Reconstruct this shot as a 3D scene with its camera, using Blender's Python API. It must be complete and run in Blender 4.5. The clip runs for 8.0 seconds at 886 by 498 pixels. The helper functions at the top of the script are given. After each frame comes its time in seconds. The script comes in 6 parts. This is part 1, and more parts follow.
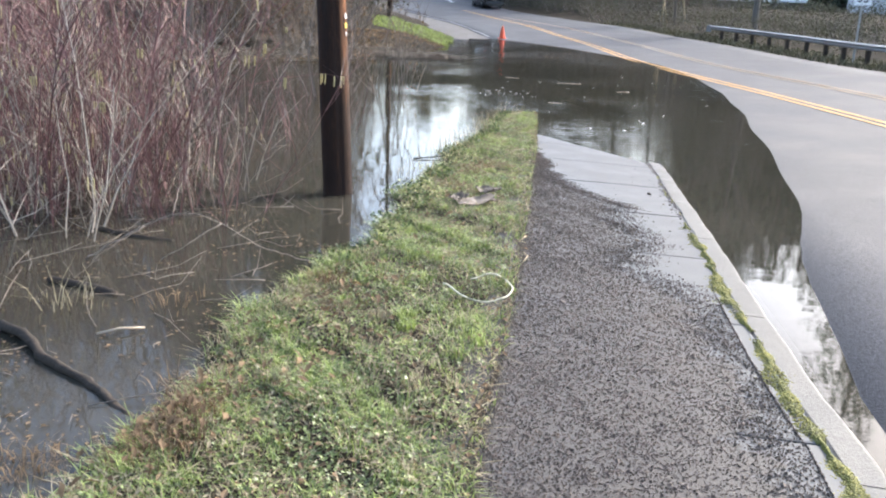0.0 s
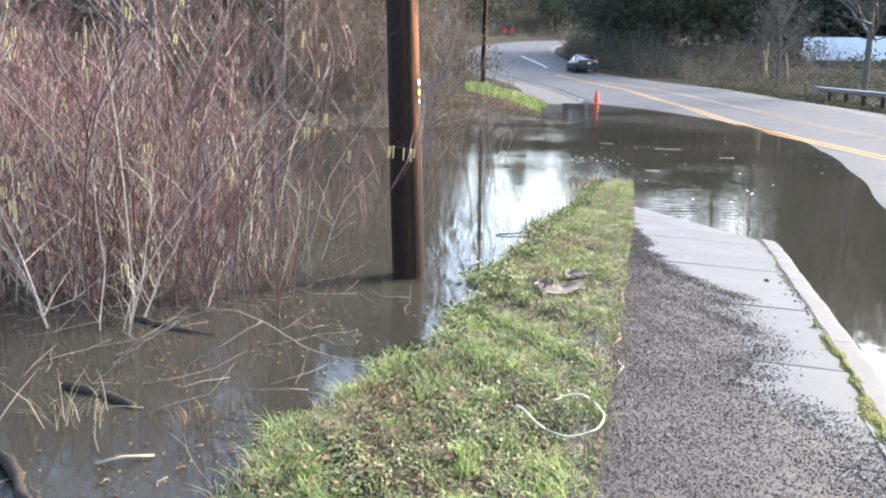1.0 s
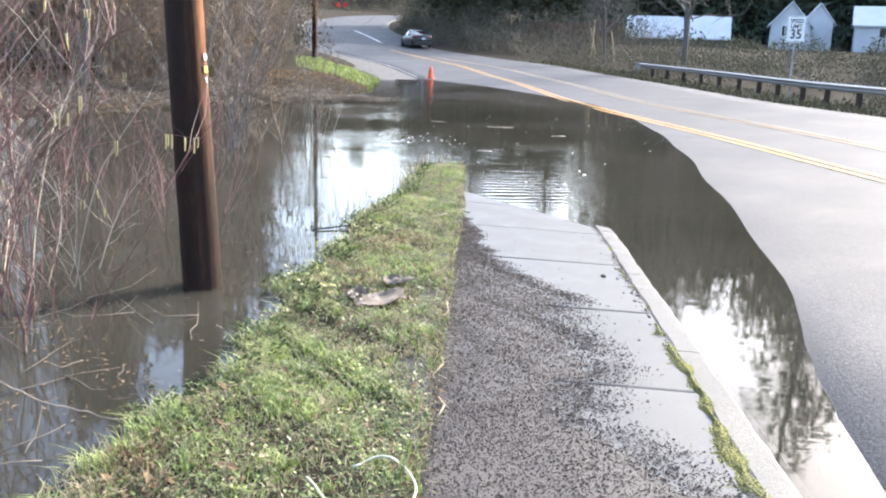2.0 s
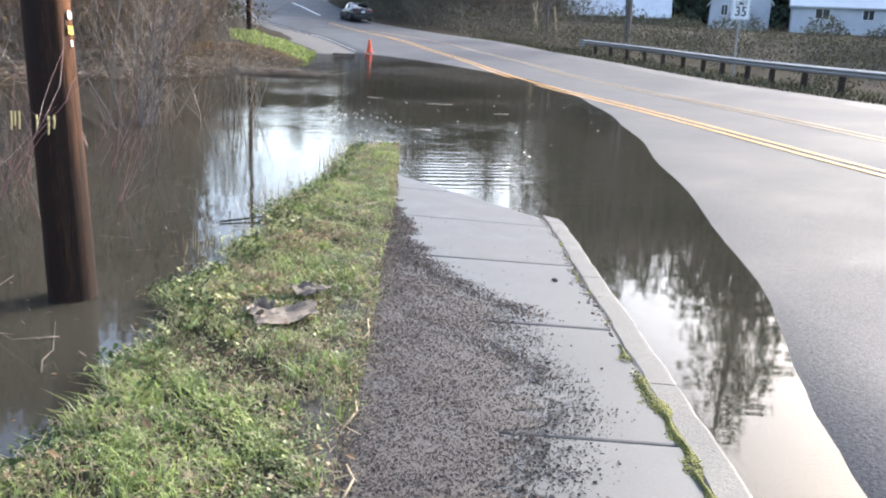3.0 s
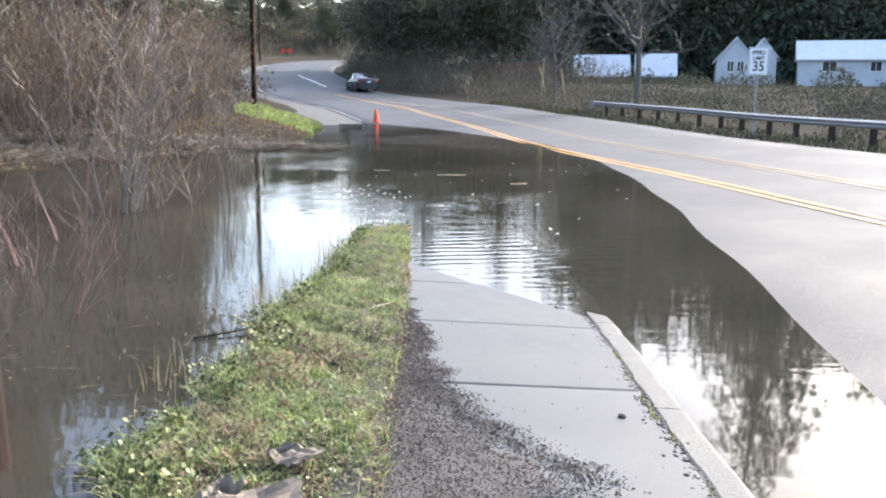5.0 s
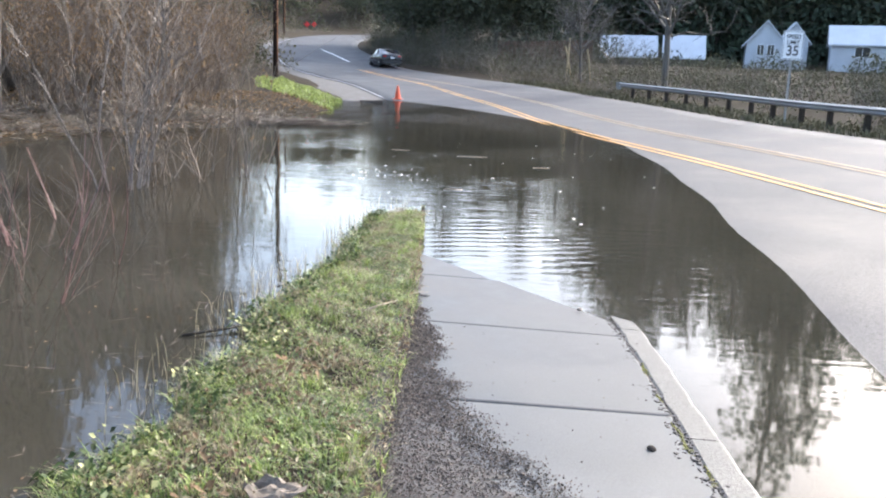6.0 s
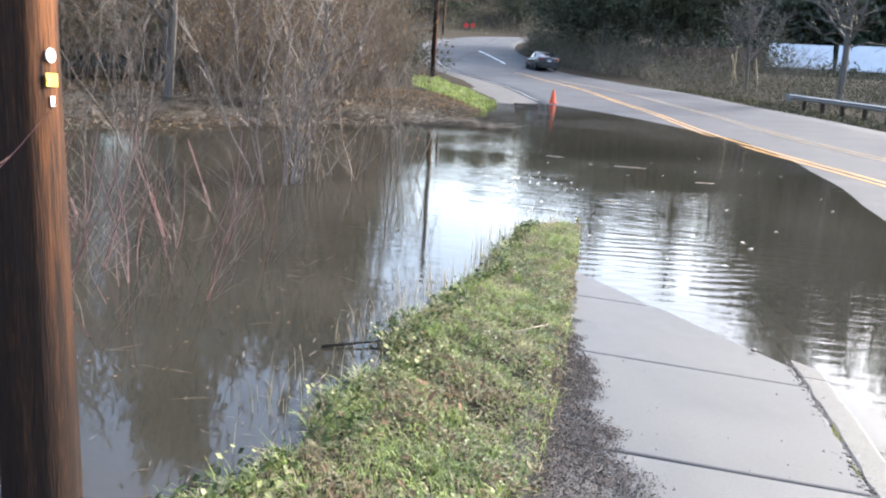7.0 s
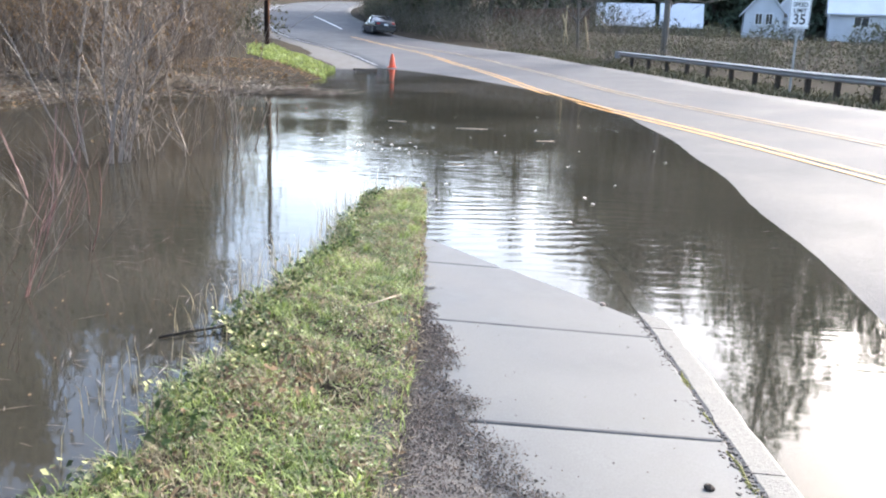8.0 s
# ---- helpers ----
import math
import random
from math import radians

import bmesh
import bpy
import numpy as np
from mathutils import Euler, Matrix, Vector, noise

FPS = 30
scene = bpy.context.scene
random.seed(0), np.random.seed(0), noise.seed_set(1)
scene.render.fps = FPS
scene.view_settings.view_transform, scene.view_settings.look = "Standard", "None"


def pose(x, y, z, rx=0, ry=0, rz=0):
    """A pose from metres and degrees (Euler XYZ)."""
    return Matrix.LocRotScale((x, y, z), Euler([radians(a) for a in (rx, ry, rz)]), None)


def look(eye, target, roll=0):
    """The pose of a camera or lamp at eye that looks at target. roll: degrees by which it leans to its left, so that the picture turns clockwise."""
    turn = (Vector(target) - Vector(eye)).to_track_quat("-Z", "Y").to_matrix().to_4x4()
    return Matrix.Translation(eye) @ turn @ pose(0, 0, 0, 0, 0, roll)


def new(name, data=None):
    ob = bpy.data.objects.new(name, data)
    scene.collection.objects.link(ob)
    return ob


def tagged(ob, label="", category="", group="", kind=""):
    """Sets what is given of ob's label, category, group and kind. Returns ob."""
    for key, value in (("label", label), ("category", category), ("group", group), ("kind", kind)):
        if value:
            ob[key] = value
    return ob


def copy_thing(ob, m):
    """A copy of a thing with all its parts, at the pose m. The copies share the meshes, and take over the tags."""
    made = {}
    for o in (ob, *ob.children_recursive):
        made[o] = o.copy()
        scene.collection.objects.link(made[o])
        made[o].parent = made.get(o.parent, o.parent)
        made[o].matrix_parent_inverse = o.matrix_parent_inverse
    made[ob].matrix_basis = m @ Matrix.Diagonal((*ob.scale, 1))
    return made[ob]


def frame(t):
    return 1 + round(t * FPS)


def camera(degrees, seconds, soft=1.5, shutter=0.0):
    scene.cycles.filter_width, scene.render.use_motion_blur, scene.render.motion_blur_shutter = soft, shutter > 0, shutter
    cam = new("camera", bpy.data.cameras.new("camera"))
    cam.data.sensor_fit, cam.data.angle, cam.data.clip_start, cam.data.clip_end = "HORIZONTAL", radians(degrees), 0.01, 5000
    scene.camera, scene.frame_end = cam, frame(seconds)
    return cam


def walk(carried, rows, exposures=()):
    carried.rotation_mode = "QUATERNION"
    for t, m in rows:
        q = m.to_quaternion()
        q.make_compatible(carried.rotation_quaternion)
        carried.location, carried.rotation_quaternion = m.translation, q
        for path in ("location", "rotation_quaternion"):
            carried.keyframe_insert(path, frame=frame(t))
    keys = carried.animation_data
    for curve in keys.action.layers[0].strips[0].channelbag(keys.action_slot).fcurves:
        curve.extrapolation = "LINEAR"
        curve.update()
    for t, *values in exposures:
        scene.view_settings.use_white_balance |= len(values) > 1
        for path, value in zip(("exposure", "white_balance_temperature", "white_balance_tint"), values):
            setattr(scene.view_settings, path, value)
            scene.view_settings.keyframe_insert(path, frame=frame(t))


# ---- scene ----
cam = camera(53.3, 8.0, soft=2.1)
PATH = [
    (0, (0.3, 0.296, 1.746), (-0.059, 2.187, 1.202), 2.2),
    (0.5, (0.245, 0.746, 1.741), (-0.154, 2.633, 1.212), 1.7),
    (1, (0.203, 1.225, 1.729), (-0.373, 3.096, 1.316), 1.2),
    (1.5, (0.184, 1.691, 1.725), (-0.185, 3.608, 1.292), 1.2),
    (1.7, (0.21, 1.874, 1.722), (-0.08, 3.803, 1.281), 1.4),
    (2.8, (0.188, 3.012, 1.686), (0.057, 4.945, 1.187), 2.4),
    (3, (0.198, 3.176, 1.639), (0.107, 5.11, 1.136), 2.6),
    (3.5, (0.146, 3.563, 1.638), (0.075, 5.495, 1.126), 2.9),
    (4, (0.084, 3.944, 1.644), (-0.022, 5.89, 1.194), 2.3),
    (4.5, (0.086, 4.252, 1.649), (-0.039, 6.214, 1.283), 0.4),
    (4.7, (0.049, 4.353, 1.615), (-0.078, 6.317, 1.257), 0.3),
    (5.8, (0.077, 4.937, 1.646), (-0.051, 6.893, 1.247), 1.3),
    (6, (0.057, 5.029, 1.639), (-0.11, 6.979, 1.227), 1.7),
    (6.5, (-0.085, 5.282, 1.634), (-0.442, 7.198, 1.185), 2.7),
    (7, (-0.083, 5.452, 1.638), (-0.569, 7.346, 1.217), 3.4),
    (7.5, (-0.076, 5.589, 1.645), (-0.462, 7.502, 1.211), 2.7),
    (8, (-0.097, 5.644, 1.62), (-0.244, 7.58, 1.141), 2.0),
]
EXPOSURES = [(0.0, 2.51), (0.5, 2.51), (1.0, 2.80), (1.5, 2.88), (3.0, 2.48), (3.5, 2.28), (4.0, 2.50), (4.5, 2.65),
             (6.0, 2.58), (6.5, 1.98), (7.0, 2.63), (7.5, 2.86), (8.0, 2.73)]
walk(cam, [(t, look(eye, target, roll)) for t, eye, target, roll in PATH], EXPOSURES)

# ---- light ----
SUN_AZ, SUN_EL = 42.0, 31.0            # degrees to the right of +y, and above the horizon
world = bpy.data.worlds.new("world")
scene.world = world
world.use_nodes = True
wn, wl = world.node_tree.nodes, world.node_tree.links
sky = wn.new("ShaderNodeTexSky")
sky.sky_type, sky.sun_disc = "NISHITA", False
sky.sun_elevation, sky.sun_rotation = radians(SUN_EL), radians(SUN_AZ)
sky.air_density, sky.dust_density, sky.ozone_density = 0.9, 2.8, 1.0
wl.new(sky.outputs[0], wn["Background"].inputs[0])
wn["Background"].inputs[1].default_value = 0.138
sun_data = bpy.data.lights.new("sun", "SUN")
sun_data.energy, sun_data.angle, sun_data.color = 1.5, radians(6), (1.0, 0.98, 0.96)
sun = new("sun", sun_data)
sa, se = radians(SUN_AZ), radians(SUN_EL)
sun.matrix_world = look((60 * math.sin(sa) * math.cos(se), 60 * math.cos(sa) * math.cos(se), 60 * math.sin(se)), (0, 0, 0))


# ---- materials ----
def ramp_node(nt, stops):
    r = nt.nodes.new("ShaderNodeValToRGB")
    e = r.color_ramp.elements
    while len(e) < len(stops):
        e.new(0.5)
    for k, (p, c) in enumerate(stops):
        e[k].position, e[k].color = p, (*c, 1)
    return r


def noise_node(nt, scale, detail=4.0, rough=0.6, stretch=(1, 1, 1), obj=False):
    co = nt.nodes.new("ShaderNodeTexCoord")
    mp = nt.nodes.new("ShaderNodeMapping")
    mp.inputs["Scale"].default_value = stretch
    nt.links.new(co.outputs["Object"], mp.inputs[0])
    n = nt.nodes.new("ShaderNodeTexNoise")
    n.inputs["Scale"].default_value, n.inputs["Detail"].default_value, n.inputs["Roughness"].default_value = scale, detail, rough
    nt.links.new(mp.outputs[0], n.inputs[0])
    return n


def mat(name, a, b, scale=8.0, fine=60.0, rough=(0.6, 0.9), bump=0.3, dist=0.01, metal=0.0, mottled=0.5,
        stretch=(1, 1, 1), vary=0.0, island=0.0, spec=0.5, c=None, sheen=0.0):
    """Two-scale noise between colours a and b (and c as stains), with bump; vary: by object, island: by piece."""
    m = bpy.data.materials.new(name)
    m.use_nodes = True
    nt = m.node_tree
    bs = nt.nodes["Principled BSDF"]
    big, small = noise_node(nt, scale, stretch=stretch), noise_node(nt, fine, stretch=stretch)
    mix = nt.nodes.new("ShaderNodeMath")
    mix.operation = "MULTIPLY_ADD"
    nt.links.new(small.outputs[0], mix.inputs[0])
    mix.inputs[1].default_value = 1 - mottled
    mul = nt.nodes.new("ShaderNodeMath")
    mul.operation = "MULTIPLY"
    mul.inputs[1].default_value = mottled
    nt.links.new(big.outputs[0], mul.inputs[0])
    nt.links.new(mul.outputs[0], mix.inputs[2])
    stops = [(0.34, a), (0.66, b)] if c is None else [(0.32, a), (0.56, b), (0.7, c)]
    r = ramp_node(nt, stops)
    nt.links.new(mix.outputs[0], r.inputs[0])
    out = r.outputs[0]
    if vary or island:
        hs = nt.nodes.new("ShaderNodeHueSaturation")
        info = nt.nodes.new("ShaderNodeObjectInfo" if vary else "ShaderNodeNewGeometry")
        mr = nt.nodes.new("ShaderNodeMapRange")
        amount = vary or island
        mr.inputs[3].default_value, mr.inputs[4].default_value = 1 - amount, 1 + amount
        nt.links.new(info.outputs["Random" if vary else "Random Per Island"], mr.inputs[0])
        nt.links.new(mr.outputs[0], hs.inputs["Value"])
        nt.links.new(out, hs.inputs["Color"])
        out = hs.outputs[0]
    nt.links.new(out, bs.inputs["Base Color"])
    rr = nt.nodes.new("ShaderNodeMapRange")
    rr.inputs[1].default_value, rr.inputs[2].default_value = 0.3, 0.7
    rr.inputs[3].default_value, rr.inputs[4].default_value = rough
    nt.links.new(big.outputs[0], rr.inputs[0])
    nt.links.new(rr.outputs[0], bs.inputs["Roughness"])
    bs.inputs["Metallic"].default_value = metal
    bs.inputs["Specular IOR Level"].default_value = spec
    if bump:
        bp = nt.nodes.new("ShaderNodeBump")
        bp.inputs["Strength"].default_value, bp.inputs["Distance"].default_value = bump, dist
        nt.links.new(mix.outputs[0], bp.inputs["Height"])
        nt.links.new(bp.outputs[0], bs.inputs["Normal"])
    return m


def leaf_mat(name, a, b, island=0.35, rough=0.7, through_light=0.35, gloss=0.2):
    m = mat(name, a, b, 3.0, 25.0, (rough, rough + 0.15), 0.0, island=island, spec=gloss)
    bs = m.node_tree.nodes["Principled BSDF"]
    bs.inputs["Transmission Weight"].default_value = 0.0
    tr = m.node_tree.nodes.new("ShaderNodeBsdfTranslucent")
    mx = m.node_tree.nodes.new("ShaderNodeMixShader")
    mx.inputs[0].default_value = through_light
    m.node_tree.links.new(bs.inputs["Base Color"].links[0].from_socket, tr.inputs[0])
    m.node_tree.links.new(bs.outputs[0], mx.inputs[1])
    m.node_tree.links.new(tr.outputs[0], mx.inputs[2])
    m.node_tree.links.new(mx.outputs[0], m.node_tree.nodes["Material Output"].inputs[0])
    return m


def water_mat():
    m = bpy.data.materials.new("flood_water")
    m.use_nodes = True
    nt = m.node_tree
    nt.nodes.remove(nt.nodes["Principled BSDF"])
    L = nt.links.new
    murk = nt.nodes.new("ShaderNodeBsdfDiffuse")
    patch = noise_node(nt, 0.35, 3)
    r = ramp_node(nt, [(0.35, (0.029, 0.027, 0.021)), (0.65, (0.049, 0.045, 0.035))])
    L(patch.outputs[0], r.inputs[0])
    L(r.outputs[0], murk.inputs[0])
    clear = nt.nodes.new("ShaderNodeBsdfTransparent")
    clear.inputs[0].default_value = (0.75, 0.72, 0.55, 1)
    body = nt.nodes.new("ShaderNodeMixShader")
    body.inputs[0].default_value = 0.82
    L(clear.outputs[0], body.inputs[1])
    L(murk.outputs[0], body.inputs[2])
    # ripples: long low crests across the flow, calm patches between
    w1 = noise_node(nt, 5.0, 2, 0.5, (0.35, 1.6, 1))
    w2 = noise_node(nt, 1.2, 2, 0.5, (0.6, 1.3, 1))
    calm = noise_node(nt, 0.22, 2)
    cr = nt.nodes.new("ShaderNodeMapRange")
    cr.inputs[1].default_value, cr.inputs[2].default_value, cr.inputs[3].default_value, cr.inputs[4].default_value = 0.40, 0.60, 0.22, 1.0
    L(calm.outputs[0], cr.inputs[0])
    mu = nt.nodes.new("ShaderNodeMath")
    mu.operation = "MULTIPLY"
    L(w1.outputs[0], mu.inputs[0])
    L(cr.outputs[0], mu.inputs[1])
    sep, co = nt.nodes.new("ShaderNodeSeparateXYZ"), nt.nodes.new("ShaderNodeTexCoord")
    L(co.outputs["Object"], sep.inputs[0])
    zone = nt.nodes.new("ShaderNodeMapRange")       # the breeze ruffles the open water, not the sheltered gutter
    zone.inputs[1].default_value, zone.inputs[2].default_value, zone.inputs[3].default_value, zone.inputs[4].default_value = 9.0, 15.0, 0.12, 1.0
    L(sep.outputs[1], zone.inputs[0])
    ruffle = nt.nodes.new("ShaderNodeMath")
    ruffle.operation = "MULTIPLY"
    L(mu.outputs[0], ruffle.inputs[0])
    L(zone.outputs[0], ruffle.inputs[1])
    ad = nt.nodes.new("ShaderNodeMath")
    ad.operation = "MULTIPLY_ADD"
    ad.inputs[1].default_value = 2.0
    swell = nt.nodes.new("ShaderNodeMath")
    swell.operation = "MULTIPLY"
    swell.inputs[1].default_value = 0.45
    L(w2.outputs[0], swell.inputs[0])
    L(ruffle.outputs[0], ad.inputs[0])
    L(swell.outputs[0], ad.inputs[2])
    # wavelets running up to the drowned end of the footway
    shift = nt.nodes.new("ShaderNodeMapping")
    shift.inputs["Location"].default_value = (2.6, -21.5, 0)
    L(co.outputs["Object"], shift.inputs[0])
    rings = nt.nodes.new("ShaderNodeTexWave")
    rings.wave_type, rings.rings_direction = "RINGS", "SPHERICAL"
    rings.inputs["Scale"].default_value, rings.inputs["Distortion"].default_value = 1.5, 3.2
    rings.inputs["Detail"].default_value, rings.inputs["Detail Scale"].default_value = 2.0, 0.8
    L(shift.outputs[0], rings.inputs[0])
    gap = nt.nodes.new("ShaderNodeVectorMath")
    gap.operation = "DISTANCE"
    gap.inputs[1].default_value = (0.0, 13.1, 0)
    L(co.outputs["Object"], gap.inputs[0])
    fade = nt.nodes.new("ShaderNodeMapRange")
    fade.interpolation_type = "SMOOTHSTEP"
    fade.inputs[1].default_value, fade.inputs[2].default_value, fade.inputs[3].default_value, fade.inputs[4].default_value = 0.4, 1.9, 0.42, 0.0
    L(gap.outputs["Value"], fade.inputs[0])
    wavelet = nt.nodes.new("ShaderNodeMath")
    wavelet.operation = "MULTIPLY_ADD"
    L(rings.outputs["Fac"], wavelet.inputs[0])
    L(fade.outputs[0], wavelet.inputs[1])
    L(ad.outputs[0], wavelet.inputs[2])
    bp = nt.nodes.new("ShaderNodeBump")
    bp.inputs["Strength"].default_value, bp.inputs["Distance"].default_value = 0.075, 0.05
    L(wavelet.outputs[0], bp.inputs["Height"])
    gl = nt.nodes.new("ShaderNodeBsdfGlossy")
    gl.inputs["Roughness"].default_value = 0.03
    L(bp.outputs[0], gl.inputs["Normal"])
    fr = nt.nodes.new("ShaderNodeFresnel")
    fr.inputs[0].default_value = 1.33
    L(bp.outputs[0], fr.inputs["Normal"])
    mx = nt.nodes.new("ShaderNodeMixShader")
    L(fr.outputs[0], mx.inputs[0])
    L(body.outputs[0], mx.inputs[1])
    L(gl.outputs[0], mx.inputs[2])
    L(mx.outputs[0], nt.nodes["Material Output"].inputs[0])
    return m


def sunlit_wood_streaks(m):
    """Warm sunlit edge painted down one side of the upper shaft, as splintered bare wood."""
    nt = m.node_tree
    bs = nt.nodes["Principled BSDF"]
    co, sep = nt.nodes.new("ShaderNodeTexCoord"), nt.nodes.new("ShaderNodeSeparateXYZ")
    nt.links.new(co.outputs["Object"], sep.inputs[0])
    streak = noise_node(nt, 6.0, 5, 0.7, (5, 5, 0.3))
    side, high = nt.nodes.new("ShaderNodeMapRange"), nt.nodes.new("ShaderNodeMapRange")
    for n, out, a, b in ((side, 0, 0.092, 0.13), (high, 2, 0.4, 2.0)):
        n.inputs[1].default_value, n.inputs[2].default_value = a, b
        nt.links.new(sep.outputs[out], n.inputs[0])
    cut = nt.nodes.new("ShaderNodeMapRange")
    cut.inputs[1].default_value, cut.inputs[2].default_value = 0.42, 0.6
    nt.links.new(streak.outputs[0], cut.inputs[0])
    last = side.outputs[0]
    for other in (high, cut):
        mu = nt.nodes.new("ShaderNodeMath")
        mu.operation = "MULTIPLY"
        nt.links.new(last, mu.inputs[0])
        nt.links.new(other.outputs[0], mu.inputs[1])
        last = mu.outputs[0]
    mx = nt.nodes.new("ShaderNodeMix")
    mx.data_type = "RGBA"
    nt.links.new(last, mx.inputs["Factor"])
    nt.links.new(bs.inputs["Base Color"].links[0].from_socket, mx.inputs[6])
    # orange of the sun on the +x side, put into the wood colour
    mx.inputs[7].default_value = (0.24, 0.09, 0.03, 1)
    nt.links.new(mx.outputs[2], bs.inputs["Base Color"])


M_WATER = water_mat()
M_SOIL = mat("wet_soil", (0.011, 0.009, 0.006), (0.038, 0.03, 0.02), 1.2, 30, (0.85, 1.0), 0.6, 0.03, c=(0.036, 0.036, 0.017), spec=0.06)
M_ROAD = mat("wet_asphalt", (0.014, 0.0142, 0.016), (0.062, 0.0645, 0.072), 0.5, 55, (0.62, 0.85), 0.9, 0.008, mottled=0.26, spec=0.3)
M_SHOULDER = mat("dirt_shoulder", (0.03, 0.026, 0.022), (0.08, 0.07, 0.06), 2, 60, (0.6, 0.9), 0.6, 0.02)
M_CONC = mat("wet_concrete", (0.04, 0.041, 0.04), (0.085, 0.086, 0.085), 1.7, 110, (0.42, 0.75), 0.35, 0.003, vary=0.07, mottled=0.72, spec=0.32, c=(0.11, 0.11, 0.107))
M_CURB = mat("curb_concrete", (0.045, 0.043, 0.038), (0.105, 0.102, 0.094), 3.5, 80, (0.5, 0.85), 0.8, 0.008, vary=0.08, spec=0.35, c=(0.125, 0.122, 0.113))
M_GRIT = mat("wet_grit", (0.007, 0.0055, 0.004), (0.032, 0.026, 0.019), 3.0, 120, (0.7, 0.95), 0.9, 0.012, mottled=0.35)
M_SILT = mat("grey_silt", (0.014, 0.0115, 0.0095), (0.066, 0.057, 0.05), 3.0, 100, (0.5, 0.8), 0.9, 0.006, spec=0.35, mottled=0.4)
M_STONE = mat("gravel_stone", (0.045, 0.034, 0.027), (0.135, 0.112, 0.093), 20, 200, (0.7, 0.95), 0.2, 0.002, island=0.7, spec=0.25)
M_YELLOW = mat("yellow_paint", (0.38, 0.18, 0.025), (0.56, 0.28, 0.04), 3, 90, (0.4, 0.7), 0.2, 0.002)
M_YELLOW_OLD = mat("worn_yellow_paint", (0.085, 0.075, 0.06), (0.27, 0.155, 0.06), 2.2, 45, (0.4, 0.7), 0.2, 0.002)
M_WHITE = mat("white_paint", (0.5, 0.5, 0.5), (0.75, 0.75, 0.74), 3, 60, (0.4, 0.7), 0.2, 0.002)
M_BARK = mat("creosoted_pole", (0.006, 0.0045, 0.004), (0.022, 0.012, 0.008), 5, 40, (0.75, 0.95), 0.8, 0.01, stretch=(4, 4, 0.25), c=(0.055, 0.025, 0.012), spec=0.2)
sunlit_wood_streaks(M_BARK)
M_RED_STEM = mat("red_brown_stem", (0.07, 0.03, 0.026), (0.2, 0.095, 0.085), 2, 40, (0.45, 0.7), 0.0, island=0.45)
M_PALE_STEM = mat("pale_grey_stem", (0.16, 0.13, 0.1), (0.42, 0.36, 0.29), 2, 40, (0.5, 0.8), 0.0, island=0.35)
M_GREY_STEM = mat("grey_brown_stem", (0.09, 0.072, 0.058), (0.26, 0.215, 0.175), 2, 40, (0.5, 0.8), 0.0, island=0.35)
M_BROWN_STEM = mat("brown_stem", (0.06, 0.046, 0.035), (0.18, 0.14, 0.105), 2, 40, (0.5, 0.8), 0.0, island=0.4)
M_STALK = mat("dead_stalk", (0.075, 0.06, 0.045), (0.24, 0.2, 0.155), 2, 40, (0.6, 0.9), 0.0, island=0.4)
M_CATKIN = leaf_mat("catkin", (0.36, 0.32, 0.16), (0.56, 0.5, 0.29), 0.2)
M_DRYLEAF = leaf_mat("dry_leaf", (0.085, 0.055, 0.032), (0.24, 0.165, 0.095), 0.45)
M_GRASS = leaf_mat("grass_blade", (0.062, 0.106, 0.02), (0.33, 0.395, 0.11), 0.6, 0.42, 0.35, 0.55)
M_CLOVER = leaf_mat("clover_leaf", (0.048, 0.08, 0.018), (0.22, 0.265, 0.08), 0.6, 0.36, 0.35, 0.6)
M_WEED = leaf_mat("dark_weed_leaf", (0.025, 0.045, 0.012), (0.07, 0.095, 0.03), 0.5, 0.5)
# pale colour stands in for glints on the bank weeds
M_GLINTLEAF = leaf_mat("glinting_leaf", (0.26, 0.27, 0.1), (0.52, 0.5, 0.27), 0.35, 0.5)
M_STRAW = leaf_mat("dry_grass", (0.17, 0.138, 0.08), (0.4, 0.35, 0.235), 0.4)
M_MOSS = mat("moss", (0.05, 0.055, 0.014), (0.17, 0.16, 0.04), 9, 120, (0.8, 1.0), 0.8, 0.01, c=(0.24, 0.215, 0.07), island=0.4)
M_NEEDLE = leaf_mat("conifer_needles", (0.04, 0.055, 0.036), (0.085, 0.105, 0.068), 0.5, 0.7, 0.15)
M_EVERGREEN = leaf_mat("evergreen_leaf", (0.05, 0.056, 0.036), (0.115, 0.118, 0.075), 0.5, 0.7, 0.2)
M_BRAMBLE = leaf_mat("bramble_leaf", (0.055, 0.055, 0.025), (0.115, 0.108, 0.07), 0.22, 0.85, 0.12)
M_TRUNK = mat("tree_bark", (0.055, 0.047, 0.04), (0.15, 0.13, 0.108), 4, 30, (0.7, 0.95), 0.6, 0.02, stretch=(3, 3, 0.5))
M_CONE = mat("orange_plastic", (0.6, 0.07, 0.025), (0.75, 0.12, 0.04), 5, 60, (0.35, 0.55), 0.05, 0.002)
M_RUBBER = mat("black_rubber", (0.012, 0.012, 0.012), (0.03, 0.03, 0.03), 8, 80, (0.6, 0.8), 0.1, 0.002)
M_STEEL = mat("galvanised_steel", (0.24, 0.235, 0.22), (0.4, 0.395, 0.38), 2, 40, (0.5, 0.75), 0.1, 0.002, metal=0.35)
M_SIGN = mat("sign_white", (0.66, 0.66, 0.66), (0.8, 0.8, 0.8), 3, 40, (0.35, 0.5), 0.0)
M_BLACK = mat("black_paint", (0.008, 0.008, 0.008), (0.02, 0.02, 0.02), 5, 50, (0.4, 0.6), 0.0)
